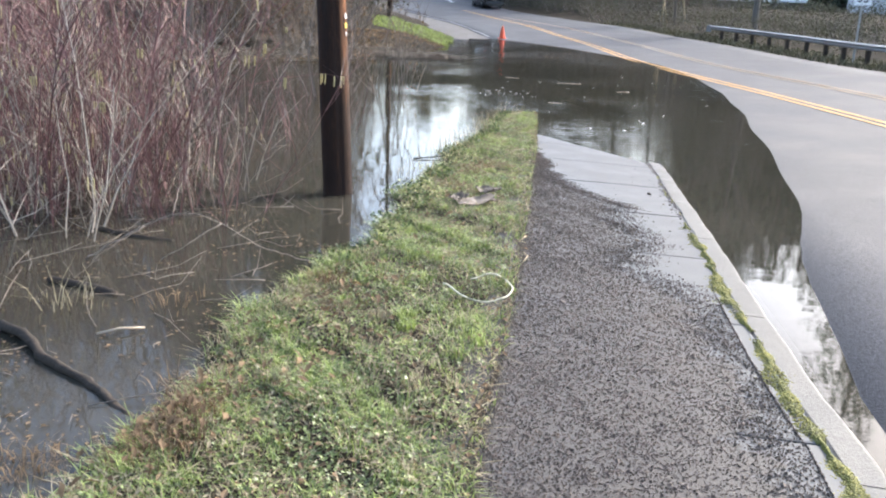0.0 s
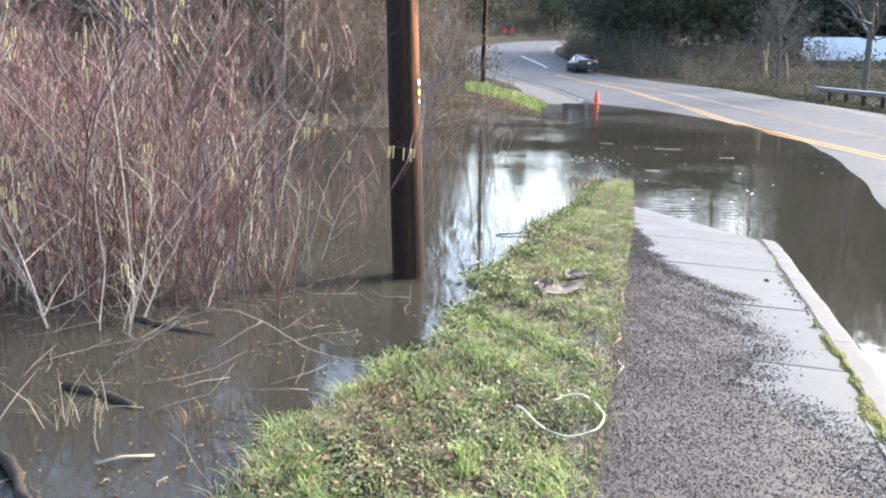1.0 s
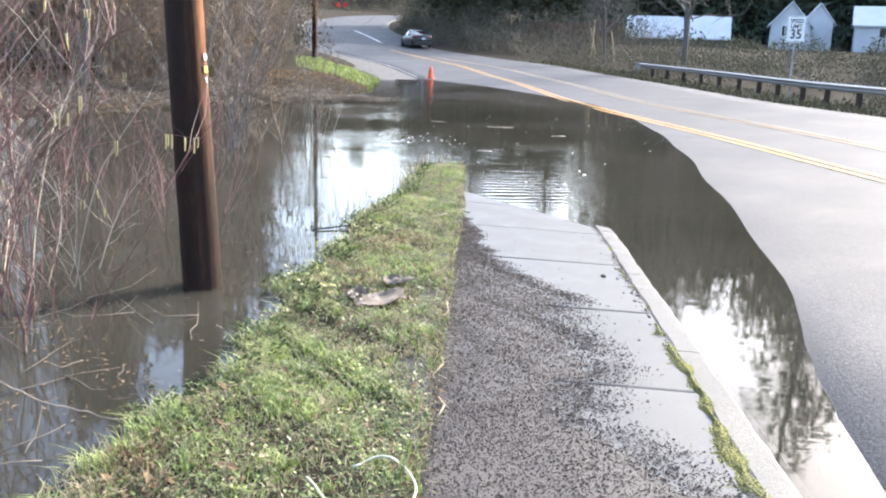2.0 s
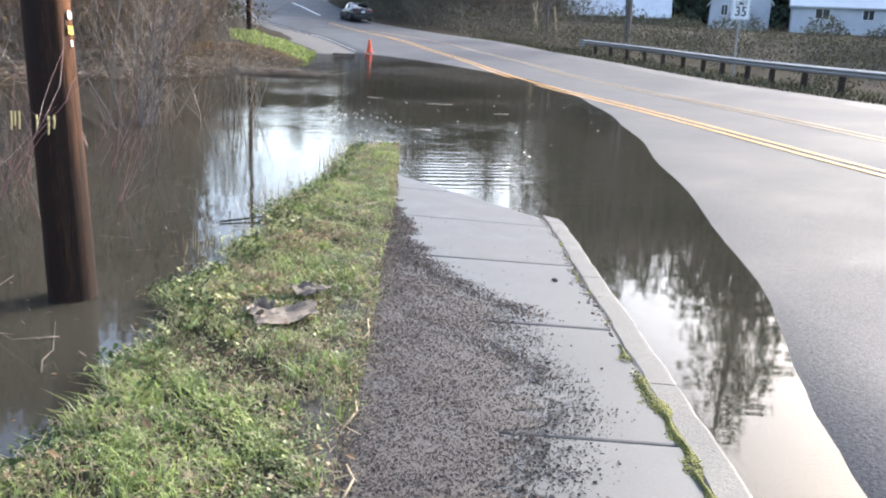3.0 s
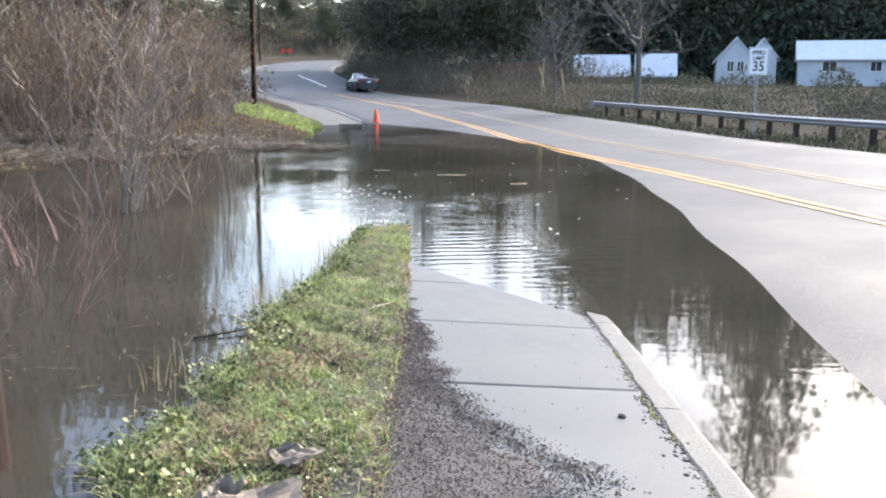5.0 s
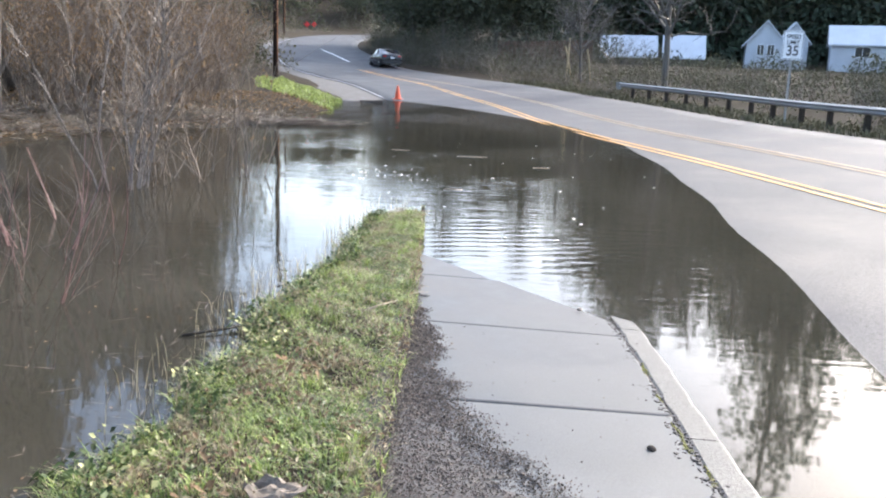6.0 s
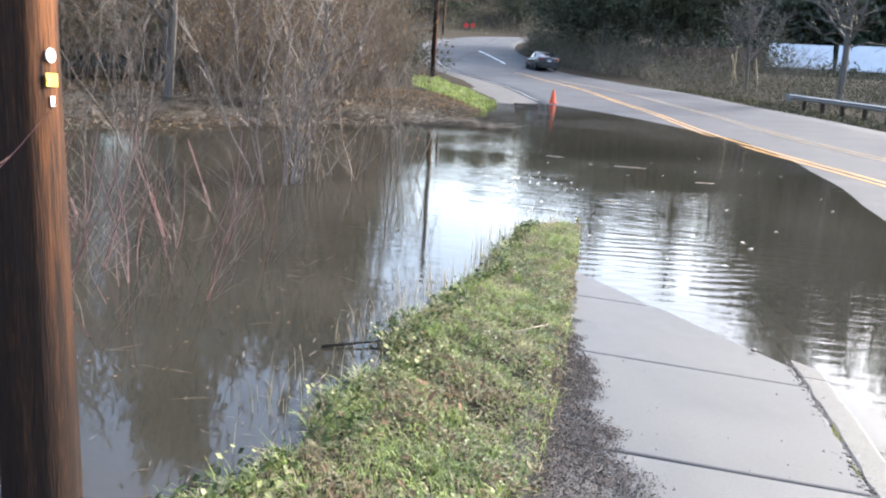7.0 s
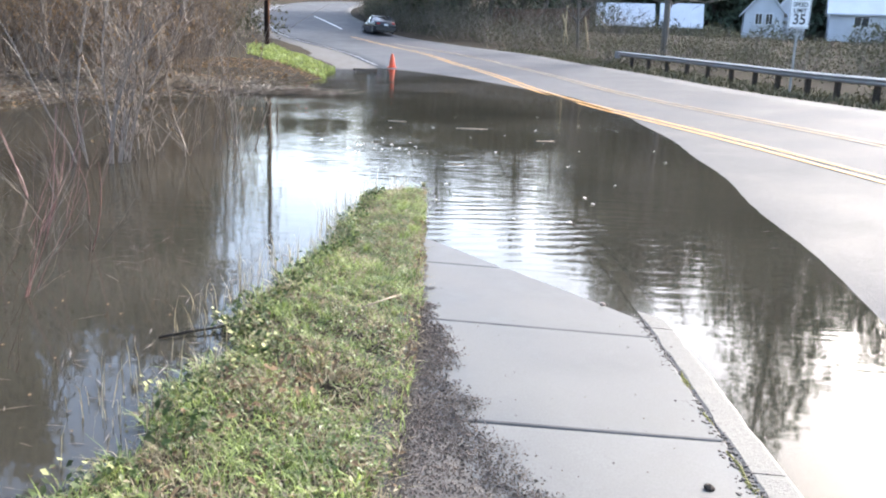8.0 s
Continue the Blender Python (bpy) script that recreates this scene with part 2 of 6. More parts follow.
M_CARPAINT = mat("dark_car_paint", (0.006, 0.006, 0.008), (0.016, 0.016, 0.02), 3, 60, (0.12, 0.25), 0.0)
M_GLASS = mat("tinted_car_glass", (0.02, 0.022, 0.025), (0.03, 0.032, 0.036), 3, 30, (0.03, 0.06), 0.0, spec=0.8)
M_TAIL = mat("red_lens", (0.3, 0.008, 0.006), (0.42, 0.015, 0.01), 5, 40, (0.15, 0.25), 0.0)
M_ALLOY = mat("alloy", (0.35, 0.35, 0.36), (0.5, 0.5, 0.5), 5, 40, (0.3, 0.4), 0.0, metal=0.8)
M_ROOF = mat("pale_metal_roof", (0.5, 0.505, 0.51), (0.66, 0.665, 0.67), 0.7, 12, (0.35, 0.6), 0.1, 0.01)
M_SIDING = mat("pale_siding", (0.42, 0.425, 0.44), (0.58, 0.585, 0.6), 0.8, 15, (0.5, 0.8), 0.1, 0.01)
M_DARKWALL = mat("dark_wall", (0.05, 0.045, 0.04), (0.11, 0.1, 0.09), 0.8, 15, (0.6, 0.9), 0.2, 0.01)
M_PANE = mat("window_glass", (0.02, 0.025, 0.03), (0.04, 0.045, 0.05), 2, 20, (0.05, 0.1), 0.0)
M_FENCE = mat("brown_fence_wood", (0.07, 0.035, 0.022), (0.16, 0.085, 0.055), 2, 40, (0.7, 0.9), 0.3, 0.01, vary=0.2)
M_TAN = mat("bare_post_wood", (0.22, 0.17, 0.1), (0.36, 0.29, 0.18), 3, 40, (0.7, 0.9), 0.3, 0.01)
M_LOG = mat("waterlogged_wood", (0.015, 0.012, 0.009), (0.055, 0.043, 0.033), 6, 60, (0.75, 0.95), 0.9, 0.015, spec=0.2)
M_STICK = mat("bleached_stick", (0.24, 0.18, 0.12), (0.5, 0.41, 0.3), 8, 80, (0.5, 0.8), 0.3, 0.003)
M_CARD = mat("weathered_cardboard", (0.07, 0.052, 0.037), (0.2, 0.158, 0.115), 9, 90, (0.6, 0.9), 0.5, 0.005)
M_CORD = mat("pale_cord", (0.42, 0.4, 0.28), (0.62, 0.6, 0.45), 20, 90, (0.5, 0.7), 0.1, 0.002)
M_REDSIGN = mat("red_marker", (0.55, 0.02, 0.015), (0.7, 0.04, 0.03), 5, 40, (0.4, 0.6), 0.0)
M_TAGY = mat("yellow_tag", (0.6, 0.42, 0.06), (0.75, 0.55, 0.1), 20, 90, (0.3, 0.5), 0.0)
M_FOAM = mat("pale_debris", (0.3, 0.285, 0.25), (0.5, 0.48, 0.44), 20, 90, (0.5, 0.8), 0.0, island=0.3)
M_GREEN_TANK = mat("dark_fascia", (0.02, 0.02, 0.022), (0.05, 0.05, 0.05), 4, 40, (0.4, 0.6), 0.0)


# ---- builders ----
def mesh_of(name, verts, faces, material, smooth=False):
    me = bpy.data.meshes.new(name)
    me.from_pydata(verts.tolist() if isinstance(verts, np.ndarray) else verts, [], faces.tolist() if isinstance(faces, np.ndarray) else faces)
    for m in material if isinstance(material, (list, tuple)) else [material]:
        me.materials.append(m)
    if smooth:
        me.polygons.foreach_set("use_smooth", [True] * len(me.polygons))
    me.update()
    return me


def part(name, bm, material, parent=None, label="", smooth=False):
    """One bmesh as one mesh object, under a thing or a part."""
    me = bpy.data.meshes.new(name)
    bm.to_mesh(me)
    bm.free()
    me.materials.append(material)
    if smooth:
        me.polygons.foreach_set("use_smooth", [True] * len(me.polygons))
    ob = new(name, me)
    if parent:
        ob.parent = parent
    return tagged(ob, label)


def piece(name, me, parent=None, m=None, label=""):
    ob = new(name, me)
    if parent:
        ob.parent = parent
    if m is not None:
        ob.matrix_basis = m
    return tagged(ob, label)


def box(sx, sy, sz, at=(0, 0, 0), bevel=0.0, bm=None, rz=0.0):
    out = bm or bmesh.new()
    b = bmesh.new()
    bmesh.ops.create_cube(b, size=1, matrix=Matrix.Translation(at) @ Matrix.Rotation(rz, 4, "Z") @ Matrix.Diagonal((sx, sy, sz, 1)))
    if bevel:
        bmesh.ops.bevel(b, geom=b.edges[:], offset=bevel, segments=2, affect="EDGES")
    if bm is None:
        out.free()
        return b
    tmp = bpy.data.meshes.new("tmp")
    b.to_mesh(tmp)
    b.free()
    out.from_mesh(tmp)
    bpy.data.meshes.remove(tmp)
    return out


def turned(profile, n=24):
    """A lathe of (radius, height) pairs."""
    bm = bmesh.new()
    rings = []
    for r, z in profile:
        rings.append([bm.verts.new((r * math.cos(2 * math.pi * k / n), r * math.sin(2 * math.pi * k / n), z)) for k in range(n)])
    for a, b in zip(rings, rings[1:]):
        for k in range(n):
            bm.faces.new((a[k], a[(k + 1) % n], b[(k + 1) % n], b[k]))
    bm.faces.new(rings[0][::-1])
    bm.faces.new(rings[-1])
    return bm


class Soup:
    """Gathers plain geometry quickly: tubes, blades and lumps."""

    def __init__(self):
        self.v, self.f, self.n = [], [], 0

    def add(self, verts, faces):
        self.v.extend(verts)
        self.f.extend([tuple(i + self.n for i in f) for f in faces])
        self.n += len(verts)

    def tube(self, pts, r0, r1, sides=4):
        k = len(pts)
        verts, faces = [], []
        for i, p in enumerate(pts):
            d = (Vector(pts[min(i + 1, k - 1)]) - Vector(pts[max(i - 1, 0)]))
            d = d.normalized() if d.length > 1e-6 else Vector((0, 0, 1))
            a = d.orthogonal().normalized()
            b = d.cross(a)
            r = r0 + (r1 - r0) * i / (k - 1)
            for s in range(sides):
                w = 2 * math.pi * s / sides
                verts.append(tuple(Vector(p) + r * (math.cos(w) * a + math.sin(w) * b)))
        for i in range(k - 1):
            for s in range(sides):
                t = (s + 1) % sides
                faces.append((i * sides + s, i * sides + t, (i + 1) * sides + t, (i + 1) * sides + s))
        faces.append(tuple(range(sides))[::-1])
        faces.append(tuple((k - 1) * sides + s for s in range(sides)))
        self.add(verts, faces)

    def leaf(self, p, along, side, length, width):
        p, along, side = Vector(p), Vector(along), Vector(side)
        mid = p + along * length * 0.5
        up = along.cross(side) * width * 0.15
        self.add([tuple(p), tuple(mid + side * width * 0.5 + up), tuple(p + along * length), tuple(mid - side * width * 0.5 + up)], [(0, 1, 2), (0, 2, 3)])

    def mesh(self, name, material, smooth=False):
        return mesh_of(name, self.v, self.f, material, smooth)


def blades(name, base, height, lean, width, material, rng, bend=0.5):
    """Many grass blades at once: each two tapering faces that bend over."""
    n = len(base)
    ang = rng.uniform(0, 2 * np.pi, n)
    dx, dy = np.cos(ang), np.sin(ang)
    sx, sy = -dy * width / 2, dx * width / 2
    v = np.zeros((n, 5, 3))
    v[:, 0] = base - np.c_[sx, sy, np.zeros(n) + 0.01]
    v[:, 1] = base + np.c_[sx, sy, np.zeros(n) - 0.01]
    mid = base + np.c_[dx * lean * 0.35, dy * lean * 0.35, height * 0.65]
    v[:, 2] = mid + np.c_[sx, sy, np.zeros(n)] * 0.8
    v[:, 3] = mid - np.c_[sx, sy, np.zeros(n)] * 0.8
    v[:, 4] = base + np.c_[dx * lean, dy * lean, height]
    i = np.arange(n)[:, None] * 5
    quads = (i + np.array([[0, 1, 2, 3]])).tolist()
    tris = (i + np.array([[3, 2, 4]])).tolist()
    return mesh_of(name, v.reshape(-1, 3), quads + tris, material)


def flat_leaves(name, base, size, tilt, material, rng, aspect=0.6):
    """Many small lying leaves, diamonds folded along the rib."""
    n = len(base)
    ang = rng.uniform(0, 2 * np.pi, n)
    dx, dy = np.cos(ang), np.sin(ang)
    t = rng.uniform(-1, 1, n) * tilt
    t2 = rng.uniform(-1, 1, n) * tilt
    al = np.c_[dx, dy, t] * size[:, None]
    sd = np.c_[-dy, dx, t2] * (size * aspect)[:, None] * 0.5
    up = np.c_[np.zeros(n), np.zeros(n), size * min(0.12, aspect * 0.2)]
    v = np.stack([base, base + al * 0.5 + sd + up, base + al, base + al * 0.5 - sd + up], 1)
    i = np.arange(n)[:, None] * 4
    return mesh_of(name, v.reshape(-1, 3), (i + np.array([[0, 1, 2]])).tolist() + (i + np.array([[0, 2, 3]])).tolist(), material)


# ---- the plan: road line, heights, shores ----
ROAD_XY = [(9.6, -9), (8.0, -1), (6.75, 5.5), (5.7, 10.5), (4.68, 15), (3.4, 20.9), (1.75, 27.2), (0.6, 32), (-1.1, 40.3), (-3.0, 47.5),
           (-5.6, 56), (-9.4, 65.5), (-14.3, 78), (-18.4, 90), (-22.3, 104), (-24.6, 118), (-24.6, 132), (-20, 146), (-10, 156), (5, 162)]
ROAD_LEFT = [8.0, 6.5, 5.35, 4.83, 4.6, 4.2, 4.0, 3.9, 3.9, 4.1, 4.5, 5.0, 5.5, 5.6, 5.6, 5.4, 5, 5, 5, 5]
ROAD_RIGHT = [6.2, 6.2, 6.2, 6.2, 6.2, 6.2, 6.2, 6.2, 6.2, 6.2, 6.1, 5.3, 4.3, 3.9, 3.8, 3.8, 4, 4, 4, 4]
ROAD_Z = [0.245, 0.197, 0.16, 0.110, 0.071, 0.028, -0.004, -0.001, 0.063, 0.16, 0.4, 0.66, 1.15, 2.15, 3.05, 4.05, 5.0, 5.7, 6.2, 6.6]
ROAD_TILT = [0.03] * 9 + [0.027, 0.02, 0.015, 0.01] + [0.0] * 7


def spline(points, step):
    """Catmull-Rom through rows of numbers, sampled evenly enough; the first two columns are x and y."""
    p = np.array(points, float)
    p = np.vstack([2 * p[0] - p[1], p, 2 * p[-1] - p[-2]])
    out = []
    for i in range(1, len(p) - 2):
        n = max(2, int(np.hypot(*(p[i + 1, :2] - p[i, :2])) / step))
        for k in range(n):
            t = k / n
            out.append(0.5 * (2 * p[i] + (p[i + 1] - p[i - 1]) * t + (2 * p[i - 1] - 5 * p[i] + 4 * p[i + 1] - p[i + 2]) * t * t
                              + (3 * p[i] - p[i - 1] - 3 * p[i + 1] + p[i + 2]) * t ** 3))
    out.append(p[-2])
    return np.array(out)


LINE = spline([(x, y, l, r, z, c) for (x, y), l, r, z, c in zip(ROAD_XY, ROAD_LEFT, ROAD_RIGHT, ROAD_Z, ROAD_TILT)], 0.6)
TAN = np.gradient(LINE[:, :2], axis=0)
TAN /= np.linalg.norm(TAN, axis=1)[:, None]
NOR = np.c_[TAN[:, 1], -TAN[:, 0]]          # to the right of the road
SIDE_L = [(0.1, -9), (0.05, -1), (-0.06, 2.9), (-0.12, 3.9), (-0.19, 5.1), (-0.36, 7.4), (-0.48, 8.9), (-0.58, 10.3), (-0.76, 12.25), (-1.05, 15), (-1.6, 18.5)]
CURB = [(1.5, -9), (1.44, -1), (1.36, 3), (1.33, 3.53), (1.265, 4.2), (1.215, 5), (1.165, 5.9), (1.14, 6.3), (1.1, 7), (1.05, 7.8), (0.995, 8.6), (0.957, 9.3), (0.915, 10.1), (0.86, 10.8), (0.75, 12), (0.5, 14), (-0.05, 17), (-0.45, 18.5)]
SIDE_L, CURB = spline(SIDE_L, 0.2), spline(CURB, 0.2)
SHORE = np.array([(-40, -10), (-26, 6), (-17, 13), (-11.6, 18), (-10, 20.3), (-8, 24.6), (-6.2, 27.3), (-7.6, 30), (-8.2, 31.8), (-5.6, 33.2), (-5.1, 34.5), (-5.3, 37), (-5.6, 41), (-5.0, 43.5), (-3, 46), (0, 48)], float)
VERGE = np.array([(-1.55, -9), (-1.5, 2.7), (-1.45, 3.5), (-1.55, 4.3), (-1.53, 5.0), (-1.44, 6), (-1.4, 7.1), (-1.5, 8.3), (-1.52, 9.4), (-1.52, 10.8), (-1.43, 11.6), (-1.5, 12.9), (-1.38, 14.2), (-1.0, 15.0), (-1.0, 16)], float)


def verge_x(y):
    """The ragged line where the verge meets the water."""
    return np.interp(y, VERGE[:, 1], VERGE[:, 0]) + 0.05 * np.sin(y * 2.1 + 0.5) + 0.045 * np.sin(y * 5.3) + 0.03 * np.sin(y * 11.7)


def walk_z(y):
    return 0.065 + (9.4 - np.asarray(y, float)) * 0.0238


def dip(y):
    """How much farther the footway's road side sinks towards its drowned end."""
    return 0.02 * smooth(8.3, 10.8, np.asarray(y, float))


def side_x(y):
    return np.interp(y, SIDE_L[:, 1], SIDE_L[:, 0])


def curb_x(y):
    return np.interp(y, CURB[:, 1], CURB[:, 0])


def road_at(x, y):
    """Index of the nearest station and the offset to the right of the yellow line."""
    d = (LINE[None, :, 0] - x[:, None]) ** 2 + (LINE[None, :, 1] - y[:, None]) ** 2
    i = d.argmin(1)
    return i, (x - LINE[i, 0]) * NOR[i, 0] + (y - LINE[i, 1]) * NOR[i, 1]


def road_z(i, o):
    return LINE[i, 4] + LINE[i, 5] * o


def smooth(a, b, v):
    t = np.clip((v - a) / (b - a), 0, 1)
    return t * t * (3 - 2 * t)


def wobble(x, y, s):
    return (np.sin(x * s + 1.3) * np.cos(y * s * 0.83 + 0.4) + 0.6 * np.sin(x * s * 2.1 + y * s * 1.7)) / 1.6


def terrain(x, y):
    """Height of the ground sheet."""
    x, y = np.atleast_1d(np.asarray(x, float)), np.atleast_1d(np.asarray(y, float))
    i, o = road_at(x, y)
    left, right, zr = LINE[i, 2], LINE[i, 3], road_z(i, o)
    # the flooded basin and the far bank
    shore = np.interp(y, SHORE[:, 1], SHORE[:, 0])
    bank = np.clip(0.08 * (shore - x), -0.5, 0.28) + 0.05 * wobble(x, y, 0.9) + 0.03 * wobble(x, y, 2.7)
    bank = np.where(y > 44, bank + smooth(44, 60, y) * (road_z(i, -left) + 0.1), bank)
    far = np.clip((-x - 30) * 0.05, 0, 6)
    z = bank + far
    # the verge beside the footway
    vx, sx = verge_x(y), side_x(y)
    t = np.clip((x - vx) / np.maximum(sx - vx, 0.05), -3, 1)
    crown = 0.015 + (walk_z(y) + 0.015) * np.power(np.clip(t, 0, 1), 0.6) + (0.022 * wobble(x, y, 5.0) + 0.014 * wobble(x + 1, y, 12.5)) * smooth(0, 0.3, t) * smooth(0, 0.12, 1.02 - t)
    crown = np.where(y > 10, np.maximum(crown, 0.05 * np.clip(t, 0, 1) ** 0.4 + 0.012), crown)
    crown = crown * (1 - smooth(14.0, 15.4, y)) - 0.25 * smooth(14.2, 15.6, y)
    verge = np.where(t > 0, crown, np.maximum(-0.5, 0.015 + (x - vx) * 0.45))
    near = (y < 19) & (x < sx + 0.02) & (x > vx - 1.2)
    z = np.where(near, np.maximum(verge, z), z)
    # under the footway, under the road
    z = np.where((y < 19) & (x >= sx + 0.02) & (x < curb_x(y) + 0.02), walk_z(y) - 0.16, z)
    z = np.where((y < 19) & (x >= curb_x(y) + 0.02) & (o < 0), zr - 0.15, z)
    away = -(o + left)
    z = np.where((y >= 19) & (away > -0.3) & (away < 4) & (o < 0), z + (zr - 0.06 - z) * (1 - smooth(0.2, 4, away)), z)
    z = np.where((away <= 0.05) & (o <= right + 0.1) & (y > 18.9), zr - 0.15, z)
    z = np.where((o > 0) & (o <= right + 0.1), zr - 0.15, z)
    out = o - right
    edge = road_z(i, right)
    edge = edge + (np.minimum(edge, 0.8) - edge) * smooth(4, 22, out)
    hill = edge - 0.03 + 0.1 * np.clip(out - 1.6, 0, 11) + 0.03 * np.clip(out - 60, 0, 200) + 0.08 * wobble(x, y, 0.5) * smooth(1, 4, out)
    rise = 11.0 * smooth(150, 205, y) * smooth(0, 30, np.abs(o) + np.maximum(y - 165, 0))
    return np.where(out > 0.1, hill, z) + np.where((o > right + 0.1) | (o < -left - 0.5), rise, 0)


def lines(*runs):
    out = []
    for a, b, n in runs:
        out.extend(np.linspace(a, b, n, endpoint=False))
    return np.array(sorted(set(np.round(out, 4))))


def ground():
    xs = lines((-700, -120, 10), (-120, -40, 12), (-40, -12, 30), (-12, -3, 26), (-3, 1.8, 48), (1.8, 14, 24), (14, 50, 26), (50, 150, 14), (150, 701, 10))
    ys = lines((-500, -60, 8), (-60, -6, 14), (-6, 0, 12), (0, 16, 100), (16, 50, 60), (50, 180, 70), (180, 320, 12), (320, 1001, 9))
    gx, gy = np.meshgrid(xs, ys)
    z = np.concatenate([terrain(a, b) for a, b in zip(gx, gy)])
    n = len(xs)
    k = (np.arange(len(ys) - 1)[:, None] * n + np.arange(n - 1)[None]).ravel()
    faces = np.c_[k, k + 1, k + n + 1, k + n]
    tagged(new("ground", mesh_of("ground", np.c_[gx.ravel(), gy.ravel(), z], faces, M_SOIL, True)), "wet dark soil and leaf litter along the flooded road", "ground", kind="structure")


def strip(name, rows, material, smooth_it=False):
    """A sheet from rows of points, all of the same length."""
    n = len(rows[0])
    v = [p for r in rows for p in r]
    f = [(a * n + b, a * n + b + 1, (a + 1) * n + b + 1, (a + 1) * n + b) for a in range(len(rows) - 1) for b in range(n - 1)]
    return mesh_of(name, v, f, material, smooth_it)


def road():
    rows = []
    for i in range(len(LINE)):
        l, r = -LINE[i, 2], LINE[i, 3]
        offs = [l, *np.linspace(l + 0.05, r - 0.05, 12), r]
        row = []
        for k, o in enumerate(offs):
            p = LINE[i, :2] + NOR[i] * o
            z = road_z(i, o) + 0.003 * wobble(p[0], p[1], 0.9) * (1 if 0 < k < 13 else 0)
            row.append((p[0], p[1], z - (0.12 if k in (0, 13) else 0)))
        rows.append(row[::-1])
    tagged(new("road", strip("road", rows, M_ROAD, True)), "wet grey asphalt road partly under flood water", "road", kind="structure")

    def marking(name, offset, width, y0, y1, material, label):
        rows = []
        for i in range(len(LINE)):
            if y0 <= LINE[i, 1] <= y1:
                o = offset(LINE[i, 1]) if callable(offset) else offset
                rows.append([(*(LINE[i, :2] + NOR[i] * q), road_z(i, q) + 0.01) for q in (o + width / 2, o - width / 2)])
        tagged(new(name, strip(name, rows, material)), label, "road marking", kind="structure")

    marking("yellow_line", -0.12, 0.085, -9, 74, M_YELLOW, "solid yellow centre line painted on wet asphalt")
    marking("yellow_line", 0.12, 0.085, -9, 74, M_YELLOW, "solid yellow centre line painted on wet asphalt")
    second = lambda y: float(np.interp(y, [-9, 20, 50, 70], [2.0, 2.1, 2.2, 0.6]))
    marking("worn_yellow_line", lambda y: second(y) - 0.12, 0.1, -9, 66, M_YELLOW_OLD, "worn yellow line on the far side of the centre lane")
    marking("worn_yellow_line", lambda y: second(y) + 0.12, 0.1, -9, 66, M_YELLOW_OLD, "worn yellow line on the far side of the centre lane")
    marking("white_line", lambda y: float(np.interp(y, [82, 98], [0.7, -0.5])), 0.16, 82, 98, M_WHITE, "white line painted on the far bend")
    marking("edge_line", lambda y: float(np.interp(y, ROAD_Y, ROAD_LEFT)) * -1 + 0.25, 0.045, 46, 120, M_WHITE, "white edge line along the road")
    # the dirt shoulder beyond the flood
    rows = []
    for i in range(len(LINE)):
        if 40.5 < LINE[i, 1] < 120:
            w = np.interp(LINE[i, 1], [40, 44, 50, 60, 120], [0.5, 3.0, 3.8, 2.6, 1.2])
            rows.append([(*(LINE[i, :2] - NOR[i] * (LINE[i, 2] + q)), road_z(i, -LINE[i, 2]) + dz) for q, dz in ((-0.03, 0.004), (w * 0.5, 0.03), (w, 0.02), (w + 0.4, -0.12))])
    tagged(new("shoulder", strip("shoulder", rows, M_SHOULDER, True)), "grey-brown gravel shoulder beside the road", "shoulder", kind="structure")


ROAD_Y = [p[1] for p in ROAD_XY]


def water():
    xs, ys = np.linspace(-60, 9.0, 40), np.linspace(-20, 56, 40)
    gx, gy = np.meshgrid(xs, ys)
    k = (np.arange(39)[:, None] * 40 + np.arange(39)[None]).ravel()
    ob = new("water", mesh_of("water", np.c_[gx.ravel(), gy.ravel(), np.zeros(1600)], np.c_[k, k + 1, k + 41, k + 40], M_WATER, True))
    tagged(ob, "still murky brown flood water reflecting the sky", "water", kind="structure")


ground()
road()
water()


# ---- trees, thickets and shrubs ----
def bent(rng, p, d, length, n, curl, sag=0.0):
    """A crooked line of points from p along d."""
    p, d = Vector(p), Vector(d).normalized()
    out = [tuple(p)]
    for _ in range(n):
        d = (d + Vector((rng.normal(0, curl), rng.normal(0, curl), rng.normal(0, curl) - sag))).normalized()
        p = p + d * (length / n)
        out.append(tuple(p))
    return out


